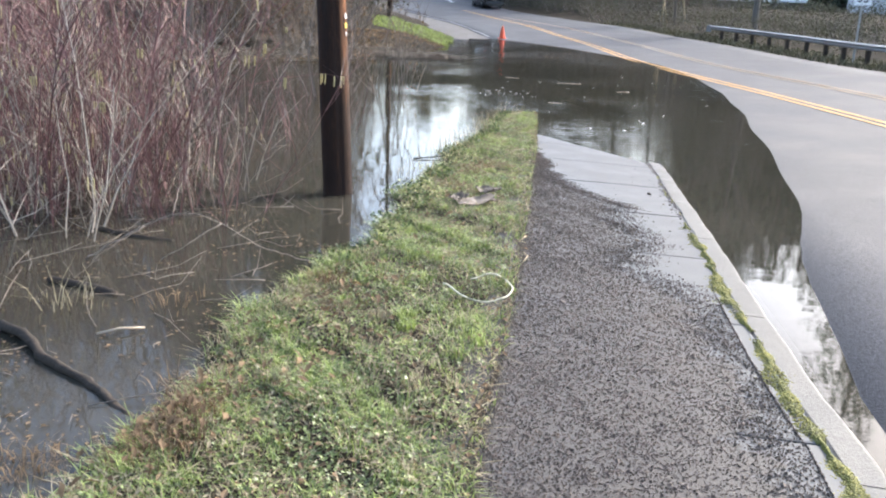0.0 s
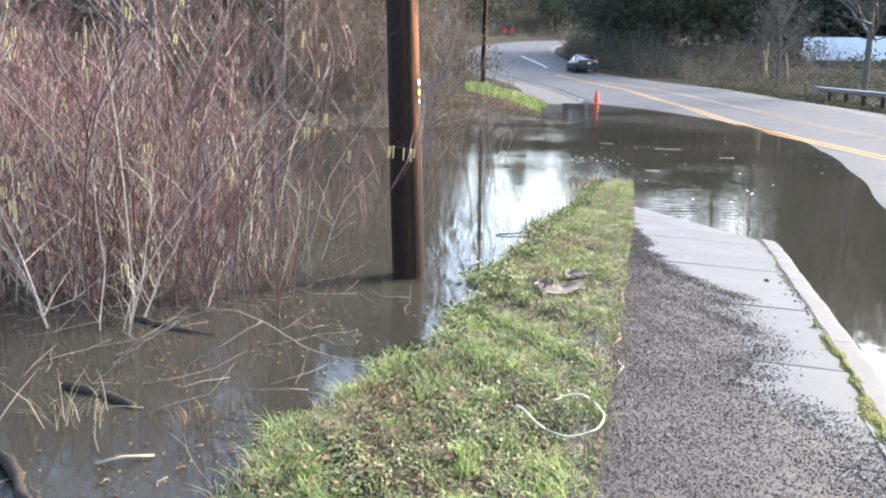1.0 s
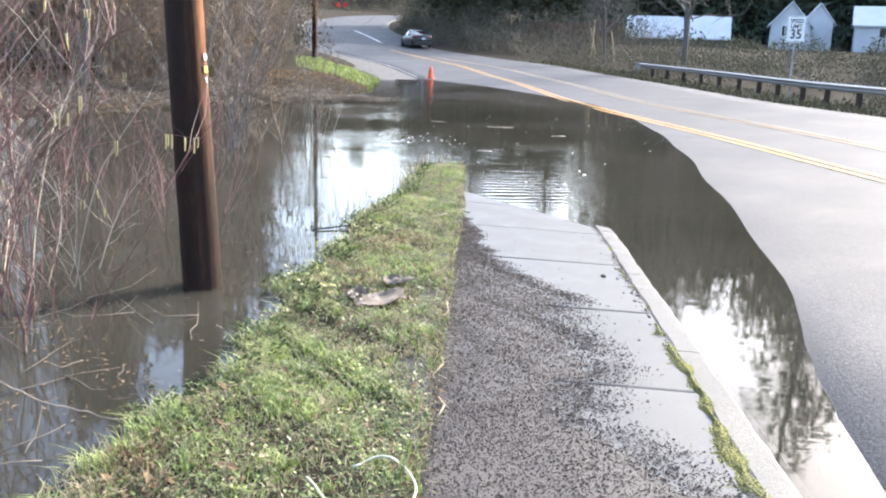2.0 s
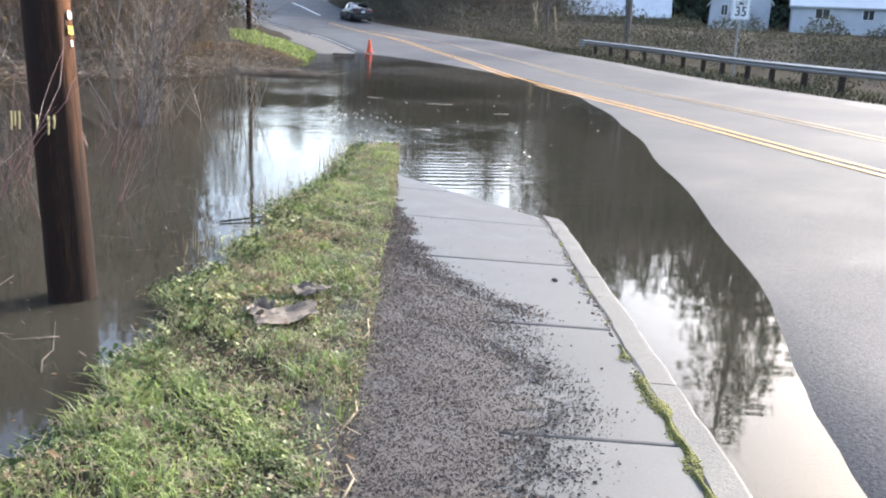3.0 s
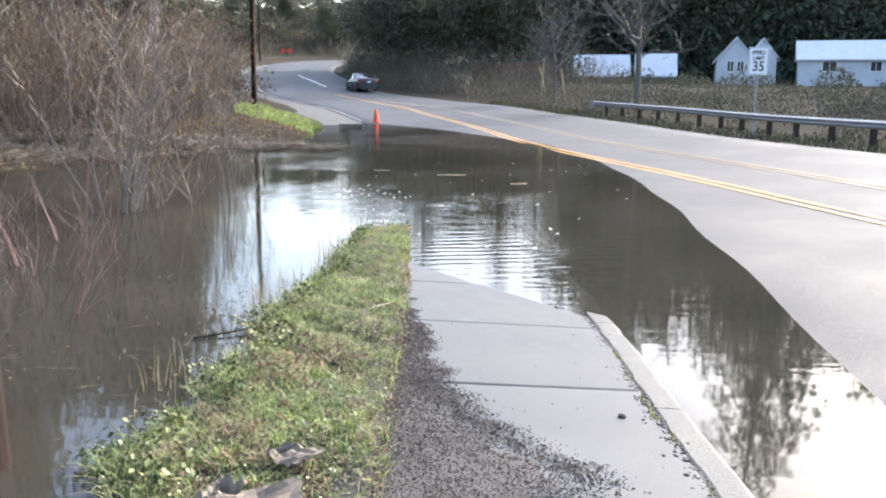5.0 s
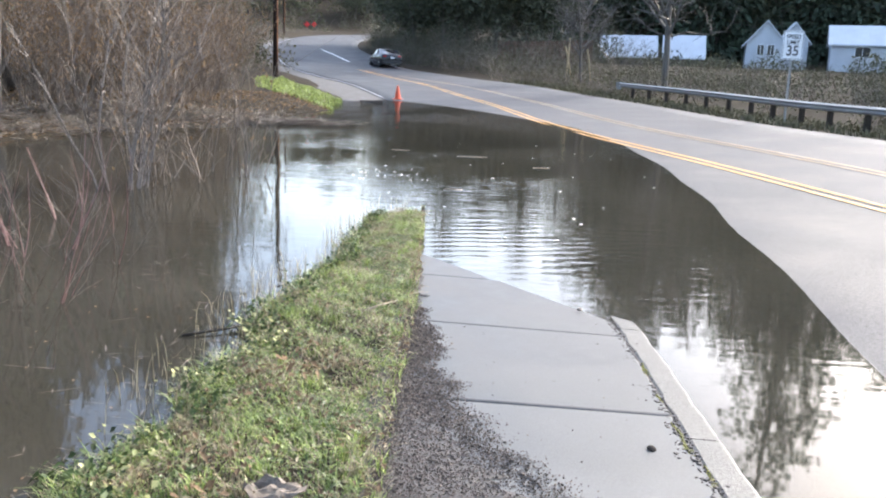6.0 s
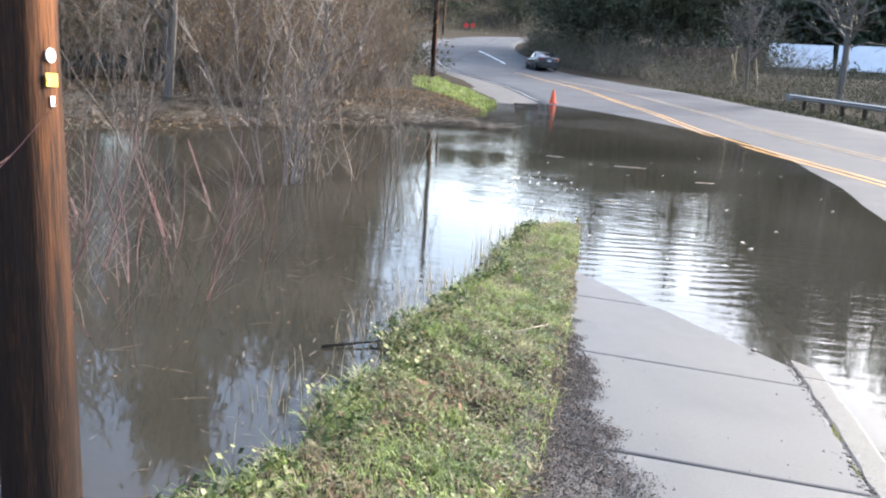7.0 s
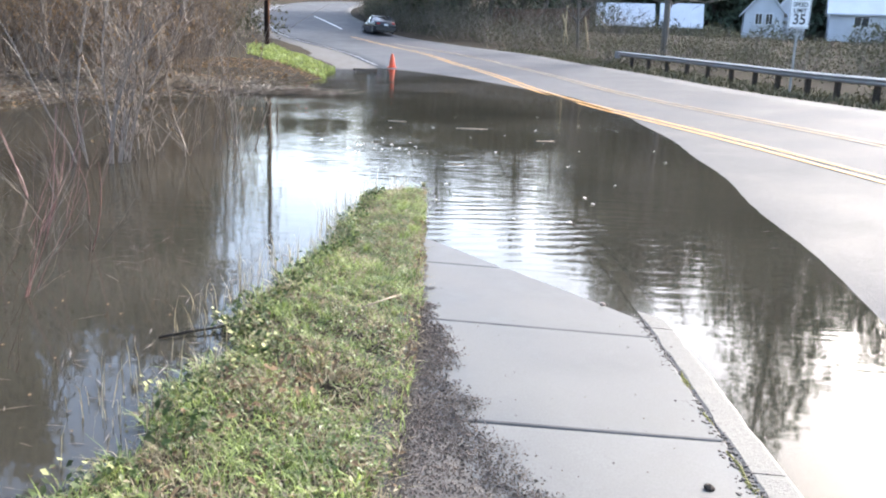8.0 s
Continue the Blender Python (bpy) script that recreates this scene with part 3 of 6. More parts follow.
def make_shrub(name, seed, stems, height, spread, fan, stem_mat, twig_mat, twigs, stem_r=0.012, catkins=0, leaves=0, label="", group="", twig_len=0.55):
    """A leafless clump: stems from one foot, each with its twigs, and catkins or hanging dry leaves."""
    rng = np.random.default_rng(seed)
    root = new(name)
    ck, lf = Soup(), Soup()
    for _ in range(stems):
        st = Soup()
        a, r = rng.uniform(0, 6.283), spread * math.sqrt(rng.uniform(0, 1))
        foot = (r * math.cos(a), r * math.sin(a), -0.1)
        out = rng.uniform(0.05, fan)
        b = a + rng.normal(0, 0.7)
        h = height * rng.uniform(0.55, 1.1)
        pts = bent(rng, foot, (out * math.cos(b), out * math.sin(b), 1), h + 0.45, 7, 0.115)
        rad = stem_r * rng.uniform(0.5, 1.3)
        st.tube(pts, rad, rad * 0.3, 4)
        bark = len(st.f)
        for _ in range(int(rng.poisson(twigs))):
            k = rng.uniform(1.6, 6.8)
            i = int(k)
            q = Vector(pts[i]).lerp(Vector(pts[i + 1]), k - i)
            w = rng.uniform(0, 6.283)
            tp = bent(rng, q, (math.cos(w) * 0.7, math.sin(w) * 0.7, 0.9), twig_len * rng.uniform(0.4, 1.3), 3, 0.2)
            st.tube(tp, rad * 0.36, rad * 0.14, 3)
            if rng.uniform() < 0.5:
                tq = bent(rng, tp[1], (math.cos(w + 1), math.sin(w + 1), 1), twig_len * 0.5, 2, 0.2)
                st.tube(tq, rad * 0.26, rad * 0.12, 3)
            if catkins and rng.uniform() < catkins:
                for _ in range(int(rng.integers(2, 5))):
                    c = Vector(tp[int(rng.integers(1, 4))]) + Vector((rng.normal(0, 0.02), rng.normal(0, 0.02), 0))
                    ck.tube([tuple(c), tuple(c - Vector((0, 0, 0.03))), tuple(c - Vector((rng.normal(0, 0.006), 0, rng.uniform(0.055, 0.1))))], 0.007, 0.005, 4)
            for _ in range(int(rng.poisson(leaves))):
                c = tp[int(rng.integers(1, 4))]
                lf.leaf(c, Vector((rng.normal(0, 0.4), rng.normal(0, 0.4), -1)).normalized(), Vector((rng.normal(), rng.normal(), 0.1)).normalized(), rng.uniform(0.05, 0.1), rng.uniform(0.02, 0.045))
        me = st.mesh("stem", [stem_mat, twig_mat])
        me.polygons.foreach_set("material_index", [0 if i < bark else 1 for i in range(len(me.polygons))])
        piece("stem", me, root)
    if ck.n:
        tagged(piece("catkin_tassels", ck.mesh("catkin_tassels", M_CATKIN), root, None, "hanging yellow catkins"), kind="stuff")
    if lf.n:
        tagged(piece("withered_foliage", lf.mesh("withered_foliage", M_DRYLEAF), root, None, "withered tan leaves"), kind="stuff")
    return tagged(root, label, "shrub", group)


def make_tree(name, seed, kind, height, label):
    """A tapered trunk with limbs and a crown of many small clumps."""
    rng = np.random.default_rng(seed)
    root = new(name)
    tr, cr = Soup(), Soup()
    tr.tube(bent(rng, (0, 0, -0.4), (0, 0, 1), height * (0.97 if kind == "conifer" else 0.6), 8, 0.03), (0.011 if kind == "bare" else 0.02) * height, 0.004 * height, 8)
    if kind == "conifer":
        z = height * 0.08
        while z < height * 0.98:
            f = 1 - z / height
            n = int(5 + 5 * f)
            for k in range(n):
                a = 6.283 * k / n + rng.uniform(-0.5, 0.5)
                ln = (0.6 + height * 0.2 * f ** 0.8) * rng.uniform(0.55, 1.15)
                pts = bent(rng, (0, 0, z), (math.cos(a), math.sin(a), 0.18), ln, 4, 0.08, 0.09)
                tr.tube(pts, 0.03 * f + 0.012, 0.008, 3)
                for j in range(1, 5):
                    for _ in range(5):
                        q = Vector(pts[j]) + Vector(rng.normal(0, 0.16 + 0.1 * f, 3))
                        s = 0.35 + 0.45 * f
                        cr.leaf(q, (Vector((math.cos(a), math.sin(a), -0.5)) + Vector(rng.normal(0, 0.4, 3))).normalized(), Vector(rng.normal(0, 1, 3)).normalized(), s * rng.uniform(0.6, 1.4), s * 0.45)
            z += height * 0.035 + 0.12
    else:
        limbs = []
        for k in range(13):
            a, z = rng.uniform(0, 6.283), height * rng.uniform(0.15, 0.58)
            pts = bent(rng, (0, 0, z), (math.cos(a) * 0.9, math.sin(a) * 0.9, rng.uniform(0.4, 1.4)), height * rng.uniform(0.22, 0.42), 5, 0.16)
            tr.tube(pts, (0.005 if kind == "bare" else 0.008) * height, 0.0018 * height, 5)
            limbs.append(pts)
            for _ in range(5):
                i = int(rng.integers(1, 5))
                w = rng.uniform(0, 6.283)
                sub = bent(rng, pts[i], (math.cos(w), math.sin(w), rng.uniform(0.2, 1.3)), height * rng.uniform(0.08, 0.2), 4, 0.22)
                tr.tube(sub, 0.003 * height, 0.001 * height, 3)
                limbs.append(sub)
                if kind == "bare":
                    for _ in range(7):
                        v = rng.uniform(0, 6.283)
                        tr.tube(bent(rng, sub[int(rng.integers(1, 5))], (math.cos(v), math.sin(v), rng.uniform(0, 1.4)), height * rng.uniform(0.05, 0.11), 3, 0.25), 0.0013 * height, 0.0006 * height, 3)
        if kind == "broadleaf":
            for pts in limbs:
                for p in pts[1:]:
                    for _ in range(7):
                        q = Vector(p) + Vector(rng.normal(0, 0.055 * height, 3))
                        for _ in range(3):
                            u = q + Vector(rng.normal(0, 0.18, 3))
                            cr.leaf(u, Vector(rng.normal(0, 1, 3)).normalized(), Vector(rng.normal(0, 1, 3)).normalized(), rng.uniform(0.25, 0.5), rng.uniform(0.15, 0.3))
    piece("trunk", tr.mesh("trunk", M_TRUNK), root)
    if cr.n:
        piece("crown", cr.mesh("crown", M_NEEDLE if kind == "conifer" else M_EVERGREEN), root)
    return tagged(root, label, "tree")


def set_on(ob, x, y, scale=1.0, rz=0.0, sink=0.0, first=False, tall=1.0):
    """Puts a thing, or a copy of it, on the ground."""
    z = float(terrain(x, y)[0]) - sink
    m = pose(x, y, z, 0, 0, rz)
    c = ob if first else copy_thing(ob, m)
    c.matrix_basis = m @ Matrix.Diagonal((scale, scale, scale * tall, 1))
    return c


def thickets():
    rng = np.random.default_rng(5)
    red = [make_shrub("red_twig_shrub", 10 + k, 18, 2.5, 0.45, 0.3, M_RED_STEM, M_RED_STEM, 14, 0.009, 0.012, 0, "leafless red-brown shrub standing in flood water", "red shrubs in the water") for k in range(4)]
    pale = [make_shrub("hazel_shrub", 20 + k, 8, 2.9, 0.3, 0.5, M_PALE_STEM, M_PALE_STEM, 9, 0.0085, 0.3, 0, "pale leafless hazel with yellow catkins", "hazels in the water") for k in range(3)]
    # the dense thicket beside the pole, its edge running back from the water's near side
    spots = []
    while len(spots) < 74:
        y = rng.uniform(6.5, 12.0)
        x = rng.uniform(-14, -3.0)
        if x < -3.35 - (y - 7.3) * 1.45 and x > -4.2 - y * 0.8 and all((x - a) ** 2 + (y - b) ** 2 > 0.30 for a, b in spots):
            spots.append((x, y))
    used = set()
    for n, (x, y) in enumerate(spots):
        k = n % 4
        set_on(red[k], x, y, rng.uniform(0.75, 1.1), rng.uniform(0, 360), 0, k not in used)
        used.add(k)
    for n, (x, y) in enumerate([(-3.9, 6.9), (-4.3, 6.6), (-4.2, 7.7), (-4.6, 6.1), (-4.9, 6.6), (-5.5, 7.2), (-4.4, 7.5), (-6.2, 8.3), (-5.2, 8.6)]):
        set_on(pale[n % 3], x, y, rng.uniform(0.75, 1.0), rng.uniform(0, 360), 0, n < 3)
    front = make_shrub("hazel_shrub", 27, 6, 2.3, 0.22, 0.42, M_PALE_STEM, M_PALE_STEM, 11, 0.0125, 0.12, 0, "pale leafless hazel with yellow catkins", "hazels in the water")
    for n, (x, y, sc, rz) in enumerate([(-3.8, 7.15, 1.0, 0), (-3.55, 7.7, 0.9, 80), (-3.55, 5.75, 0.95, 150), (-4.05, 6.3, 1.05, 220), (-4.6, 6.9, 1.0, 300), (-3.15, 7.9, 0.75, 40)]):
        set_on(front, x, y, sc, rz, 0, n == 0)
    # one catkin-hung branch that reaches across to the pole
    reach = tagged(new("hazel_branch"), "thin hazel branch with yellow catkins hanging beside the pole", "branch")
    s, ck = Soup(), Soup()
    tip = [(-3.6, 6.9, 0.3), (-3.2, 6.95, 0.75), (-2.8, 7.1, 0.98), (-2.4, 7.25, 1.08), (-2.1, 7.36, 1.12), (-1.98, 7.4, 1.1)]
    s.tube(tip, 0.005, 0.0015, 5)
    s.tube([tip[2], (-2.6, 7.0, 1.2), (-2.45, 6.95, 1.36)], 0.004, 0.002, 4)
    for p in (tip[4], tip[5], tip[3], (-2.45, 6.95, 1.36), (-2.55, 6.98, 1.26)):
        for _ in range(3):
            c = Vector(p) + Vector((rng.normal(0, 0.025), rng.normal(0, 0.02), 0))
            ck.tube([tuple(c), tuple(c - Vector((0, 0, 0.04))), tuple(c - Vector((0.004, 0, rng.uniform(0.06, 0.1))))], 0.006, 0.0045, 5)
    piece("twig", s.mesh("twig", M_RED_STEM), reach)
    tagged(piece("catkin_tassels", ck.mesh("catkin_tassels", M_CATKIN), reach), "hanging yellow catkins", kind="stuff")
    # low stray twigs farther along in the water
    low = make_shrub("drowned_twigs", 41, 7, 0.9, 0.4, 0.8, M_RED_STEM, M_BROWN_STEM, 3, 0.006, 0, 0, "low drowned twigs poking out of the water", "drowned twigs")
    for n, (x, y) in enumerate([(-3.9, 9.6), (-4.6, 10.9), (-5.3, 11.6), (-4.5, 12.6), (-5.8, 13.4), (-3.4, 10.6), (-6.6, 13.0), (-5.0, 9.6), (-4.4, 9.0), (-5.4, 10.6), (-6.0, 12.0), (-3.3, 10.2), (-3.9, 11.2), (-4.5, 10.2), (-3.7, 12.0), (-4.9, 12.3), (-5.6, 11.1), (-4.2, 11.8), (-6.3, 11.5), (-5.4, 12.8), (-4.7, 13.6), (-6.9, 12.4), (-4.1, 13.2)]):
        set_on(low, x, y, rng.uniform(0.8, 1.25), rng.uniform(0, 360), 0, n == 0)
    # the tall grey shrub in mid-water
    big = make_shrub("willow_shrub", 31, 10, 3.9, 0.15, 0.24, M_GREY_STEM, M_BROWN_STEM, 20, 0.02, 0, 1, "tall grey many-stemmed willow shrub in the water", "willows", 0.7)
    set_on(big, -4.85, 15.5, 1.0, 20, 0, True)
    thin = make_shrub("willow_shrub", 32, 15, 2.3, 0.4, 0.26, M_BROWN_STEM, M_BROWN_STEM, 8, 0.013, 0, 0.3, "brown thin-stemmed willow shrub in the water", "willows", 0.6)
    set_on(thin, -4.55, 16.2, 1.05, 0, 0, True)
    set_on(thin, -4.1, 17.2, 1.0, 130)
    set_on(thin, -8.6, 17.6, 1.2, 200)
    # the brown thicket on the far bank, with withered leaves
    bank = [make_shrub("brown_thicket", 50 + k, 15, 3.6, 0.8, 0.5, M_BROWN_STEM, M_BROWN_STEM, 23, 0.014, 0, 4.5, "brown leafless thicket with withered leaves on the bank", "thicket on the far bank", 0.75) for k in range(3)]
    used, spots = set(), []
    while len(spots) < 58:
        y = rng.uniform(25, 47)
        sx = float(np.interp(y, SHORE[:, 1], SHORE[:, 0]))
        x = sx - 1.0 - abs(rng.normal(0, 9))
        x = min(x, -2.1 - 0.278 * (y - 4.25) - abs(rng.normal(0, 0.8)))
        if x > -34 and all((x - a) ** 2 + (y - b) ** 2 > 0.9 for a, b in spots):
            spots.append((x, y))
    for n, (x, y) in enumerate(spots):
        k = n % 3
        set_on(bank[k], x, y, rng.uniform(0.8, 1.25), rng.uniform(0, 360), 0, k not in used)
        used.add(k)


def woods():
    rng = np.random.default_rng(9)
    kinds = [make_tree("conifer", 60, "conifer", 20, "tall dark green conifer with drooping boughs"), make_tree("conifer", 61, "conifer", 16, "tall dark green conifer with drooping boughs"),
             make_tree("broadleaf_tree", 62, "broadleaf", 13, "dark evergreen broadleaf tree with a ragged crown"), make_tree("broadleaf_tree", 63, "broadleaf", 10, "dark evergreen broadleaf tree with a ragged crown"),
             make_tree("bare_tree", 64, "bare", 12, "leafless grey tree with fine twigs"), make_tree("bare_tree", 65, "bare", 9, "leafless grey tree with fine twigs")]
    used = set()

    def plant(k, x, y, s, tall=1.0):
        set_on(kinds[k], x, y, s, rng.uniform(0, 360), 0.1, k not in used, tall)
        used.add(k)

    # dark trees inside the far bend and along the right side of the road
    for x, y, k, s in [(-11, 95, 2, 1.0), (-13, 104, 3, 1.1), (-8, 92, 3, 1.0), (-6, 98, 2, 1.2), (-9, 108, 0, 1.0), (-3, 90, 3, 1.05), (-1, 96, 2, 1.2), (2, 89, 3, 1.0), (4, 97, 0, 0.95), (-15, 112, 2, 1.1),
                       (8, 90, 2, 1.1), (11, 96, 0, 1.1), (14, 88, 2, 1.2), (18, 94, 1, 1.2), (22, 86, 2, 1.2), (26, 90, 0, 1.0), (30, 80, 2, 1.2), (34, 84, 1, 1.3), (38, 74, 2, 1.2), (24, 76, 1, 1.0),
                       (40, 64, 0, 0.95), (44, 56, 2, 1.2), (35, 62, 3, 1.3), (46, 46, 1, 1.2), (50, 36, 2, 1.3), (48, 26, 0, 1.0), (44, 14, 2, 1.3), (36, 50, 4, 1.2), (30, 68, 4, 1.1), (16, 80, 4, 1.1),
                       (52, 4, 1, 1.2), (20, 104, 0, 1.2), (0, 108, 0, 1.1), (30, 100, 0, 1.2), (42, 88, 0, 1.1), (54, 68, 0, 1.2), (58, 52, 2, 1.5), (7.2, 52, 4, 1.4), (3.4, 60, 5, 1.0), (24, 40, 5, 1.0), (18.5, 40, 4, 0.85), (27, 60, 4, 1.2), (32, 50, 2, 1.4), (23.5, 50, 4, 1.2)]:
        d = math.hypot(x, y - 4)
        if 2 < x < 0.5 * y and 70 < y and d < 118:
            x, y, s = x * 118 / d, 4 + (y - 4) * 118 / d, s * 118 / d
        plant(k, x, y, s)
    # the tall dark wood behind the houses: a close rank, a taller broken rank behind it, and one great fir
    for n in range(30):
        a, d = radians(5.4 + n * 0.95 + rng.uniform(-0.3, 0.3)), rng.uniform(120, 128)
        k, sc = ((0, rng.uniform(1.5, 1.8)), (2, rng.uniform(2.1, 2.6)), (1, rng.uniform(1.8, 2.2)))[n % 3]
        plant(k, d * math.sin(a), 4 + d * math.cos(a), sc)
    for n in range(14):
        a, d = radians(6.2 + n * 1.9 + rng.uniform(-0.6, 0.6)), rng.uniform(132, 140)
        plant(n % 2, d * math.sin(a), 4 + d * math.cos(a), rng.uniform(2.2, 2.6) * (1 if n % 2 == 0 else 1.2) * (0.72 if 9.0 < math.degrees(a) < 15.2 else 0.85))
    for a, d, k, sc in ((16.6, 127, 0, 2.95), (18.2, 129, 1, 3.2), (7.4, 122, 0, 2.3)):
        plant(k, d * math.sin(radians(a)), 4 + d * math.cos(radians(a)), sc)
    # beyond the far bend, low enough to leave sky above the road
    for n in range(44):
        plant([3, 5, 2, 3, 4][n % 5], -78 + n * 2.1 + rng.uniform(-1, 1), 172 + rng.uniform(-4, 30), rng.uniform(0.6, 0.85))
    # behind the bank on the left
    for x, y, k, s in [(-16, 62, 3, 0.9), (-20, 57, 2, 0.9), (-23, 66, 0, 0.75), (-27, 72, 2, 1.0), (-26, 52, 4, 1.0), (-32, 60, 0, 0.8), (-33, 45, 2, 0.85), (-37, 36, 4, 1.1), (-40, 50, 0, 0.8), (-38, 24, 3, 0.8),
                       (-44, 30, 0, 0.8), (-42, 12, 4, 1.1), (-48, 18, 2, 1.0), (-46, 0, 0, 0.8), (-31, 84, 2, 1.0), (-36, 98, 2, 1.0), (-38, 114, 3, 1.1), (-40, 80, 0, 0.85), (-30, 38, 4, 1.1), (-24, 42, 5, 1.4), (-15, 33, 5, 1.35), (-19, 29, 4, 1.05), (-22, 35, 4, 1.15), (-16, 43, 5, 1.5), (-12.5, 36, 5, 1.2), (-25, 27, 5, 1.5), (-21, 22, 4, 1.0), (-15, 40, 3, 1.2), (-18.5, 36, 2, 0.85), (-22, 30.5, 3, 0.95), (-26, 38, 1, 0.75), (-29, 30, 3, 1.0), (-21, 46, 1, 0.85), (-34, 30, 1, 0.75), (-18.5, 52, 2, 1.1), (-17, 24, 5, 1.5), (-21, 26, 4, 1.35), (-13, 20, 5, 1.2), (-26, 33, 4, 1.5), (-25, 60, 2, 1.9), (-30, 63, 2, 1.8), (-24, 50, 0, 0.9)]:
        plant(k, min(x, -0.35 * (y - 5) - 0.24 * s * (20, 16, 13, 10, 12, 9)[k]), y, s)
    # the near edge of the left bank: one slim evergreen among bare trees
    for x, y, k, sc, tall in ((-12.6, 25.5, 3, 0.45, 2.6), (-12, 24.5, 5, 1.25, 1.0)):
        plant(k, x, y, sc, tall)
    # all round behind the camera
    for n in range(22):
        a = radians(100 + n * 160 / 21)
        plant(n % 4, 55 * math.sin(a) + 5, 55 * math.cos(a), rng.uniform(0.8, 1.1))
    # underbrush: brambles on the right bank, over the guardrail and below the houses
    def brush(name, spots, size, label, material, seed, leaf=0.12, stems=True):
        r = np.random.default_rng(seed)
        s, t = Soup(), Soup()
        for x, y, h, w, count in spots:
            z = float(terrain(x, y)[0])
            for _ in range(count):
                a, q = r.uniform(0, 6.283), math.sqrt(r.uniform())
                px, py = x + w * q * math.cos(a), y + w * q * math.sin(a)
                pz = z + h * (1 - q * q * 0.7) * r.uniform(0.05, 1.1)
                s.leaf((px, py, pz), Vector(r.normal(0, 1, 3)).normalized(), Vector(r.normal(0, 1, 3)).normalized(), leaf * r.uniform(0.6, 1.8), leaf * r.uniform(0.4, 1.0))
            for _ in range(count // 14):
                a = r.uniform(0, 6.283)
                t.tube(bent(r, (x + w * 0.7 * r.uniform(-1, 1), y + w * 0.7 * r.uniform(-1, 1), z), (math.cos(a), math.sin(a), 1.6), h * r.uniform(0.7, 1.5), 4, 0.18, 0.05), 0.012, 0.004, 3)
        root = tagged(new(name), label, "undergrowth", kind="stuff")
        piece("leaves", s.mesh("leaves", material), root)
        piece("canes", t.mesh("canes", M_BROWN_STEM), root)

    spots = []
    for i in range(0, len(LINE), 2):
        if 8 < LINE[i, 1] < 125:
            for d in (9.0, 11.5, 14.5, 18):
                o = d - 6.2 + LINE[i, 3] + r0(rng)
                p = LINE[i, :2] + NOR[i] * o
                if d > 9.5 or LINE[i, 1] > 46 or rng.uniform() < 0.6:
                    spots.append((p[0], p[1], rng.uniform(0.7, 1.35) * (1 if d < 12 else 0.6) if LINE[i, 1] < 60 else rng.uniform(1.2, 2.6), rng.uniform(1.0, 1.7), 190))
    brush("bramble_bank", spots, 1, "tangled grey-brown brambles on the bank behind the guardrail", M_BRAMBLE, 71, 0.095)
    spots = [(x + rng.uniform(-1, 1), y + rng.uniform(-1, 1), rng.uniform(2.2, 4.2) if x < 8 else rng.uniform(0.9, 1.5), rng.uniform(1.5, 2.6), 420) for x, y in
             [(-13.5, 98), (-15.5, 106), (-11, 93), (-8, 89), (-5, 87), (-2, 85), (1, 83), (4, 82), (7.5, 81), (11, 80), (15, 78), (19, 74), (23, 70), (27, 64), (30, 57), (33, 50), (-17, 114), (-17.5, 122), (-12, 112), (-6, 94), (0, 92), (6, 90)]]
    brush("dark_thicket", spots, 1, "dark evergreen undergrowth beside the far bend", M_EVERGREEN, 72, 0.22)
    spots = [(x + rng.uniform(-1, 1), y + rng.uniform(-1, 1), rng.uniform(1.5, 3.6), rng.uniform(1.5, 2.4), 300) for x, y in
             [(-16, 58), (-18, 64), (-20, 70), (-24, 76), (-28, 84), (-32, 94), (-34, 106), (-35, 118), (-34, 130), (-31, 142), (-25, 152), (-17, 160), (-8, 166), (-38, 150), (-30, 160), (-22, 168), (-45, 140)]]
    hill = [(rng.uniform(-75, 22), rng.uniform(160, 215), rng.uniform(2.5, 5.0), rng.uniform(2.5, 4.5), 120) for _ in range(150)]
    brush("hillside_wood", hill, 1, "grey-brown leafless woodland on the far hillside", M_BRAMBLE, 74, 0.55)
    brush("roadside_thicket", spots, 1, "brown undergrowth on the outside of the far bend", M_BRAMBLE, 73, 0.2)


def r0(rng):
    return float(rng.uniform(-1.2, 1.2))


thickets()
woods()


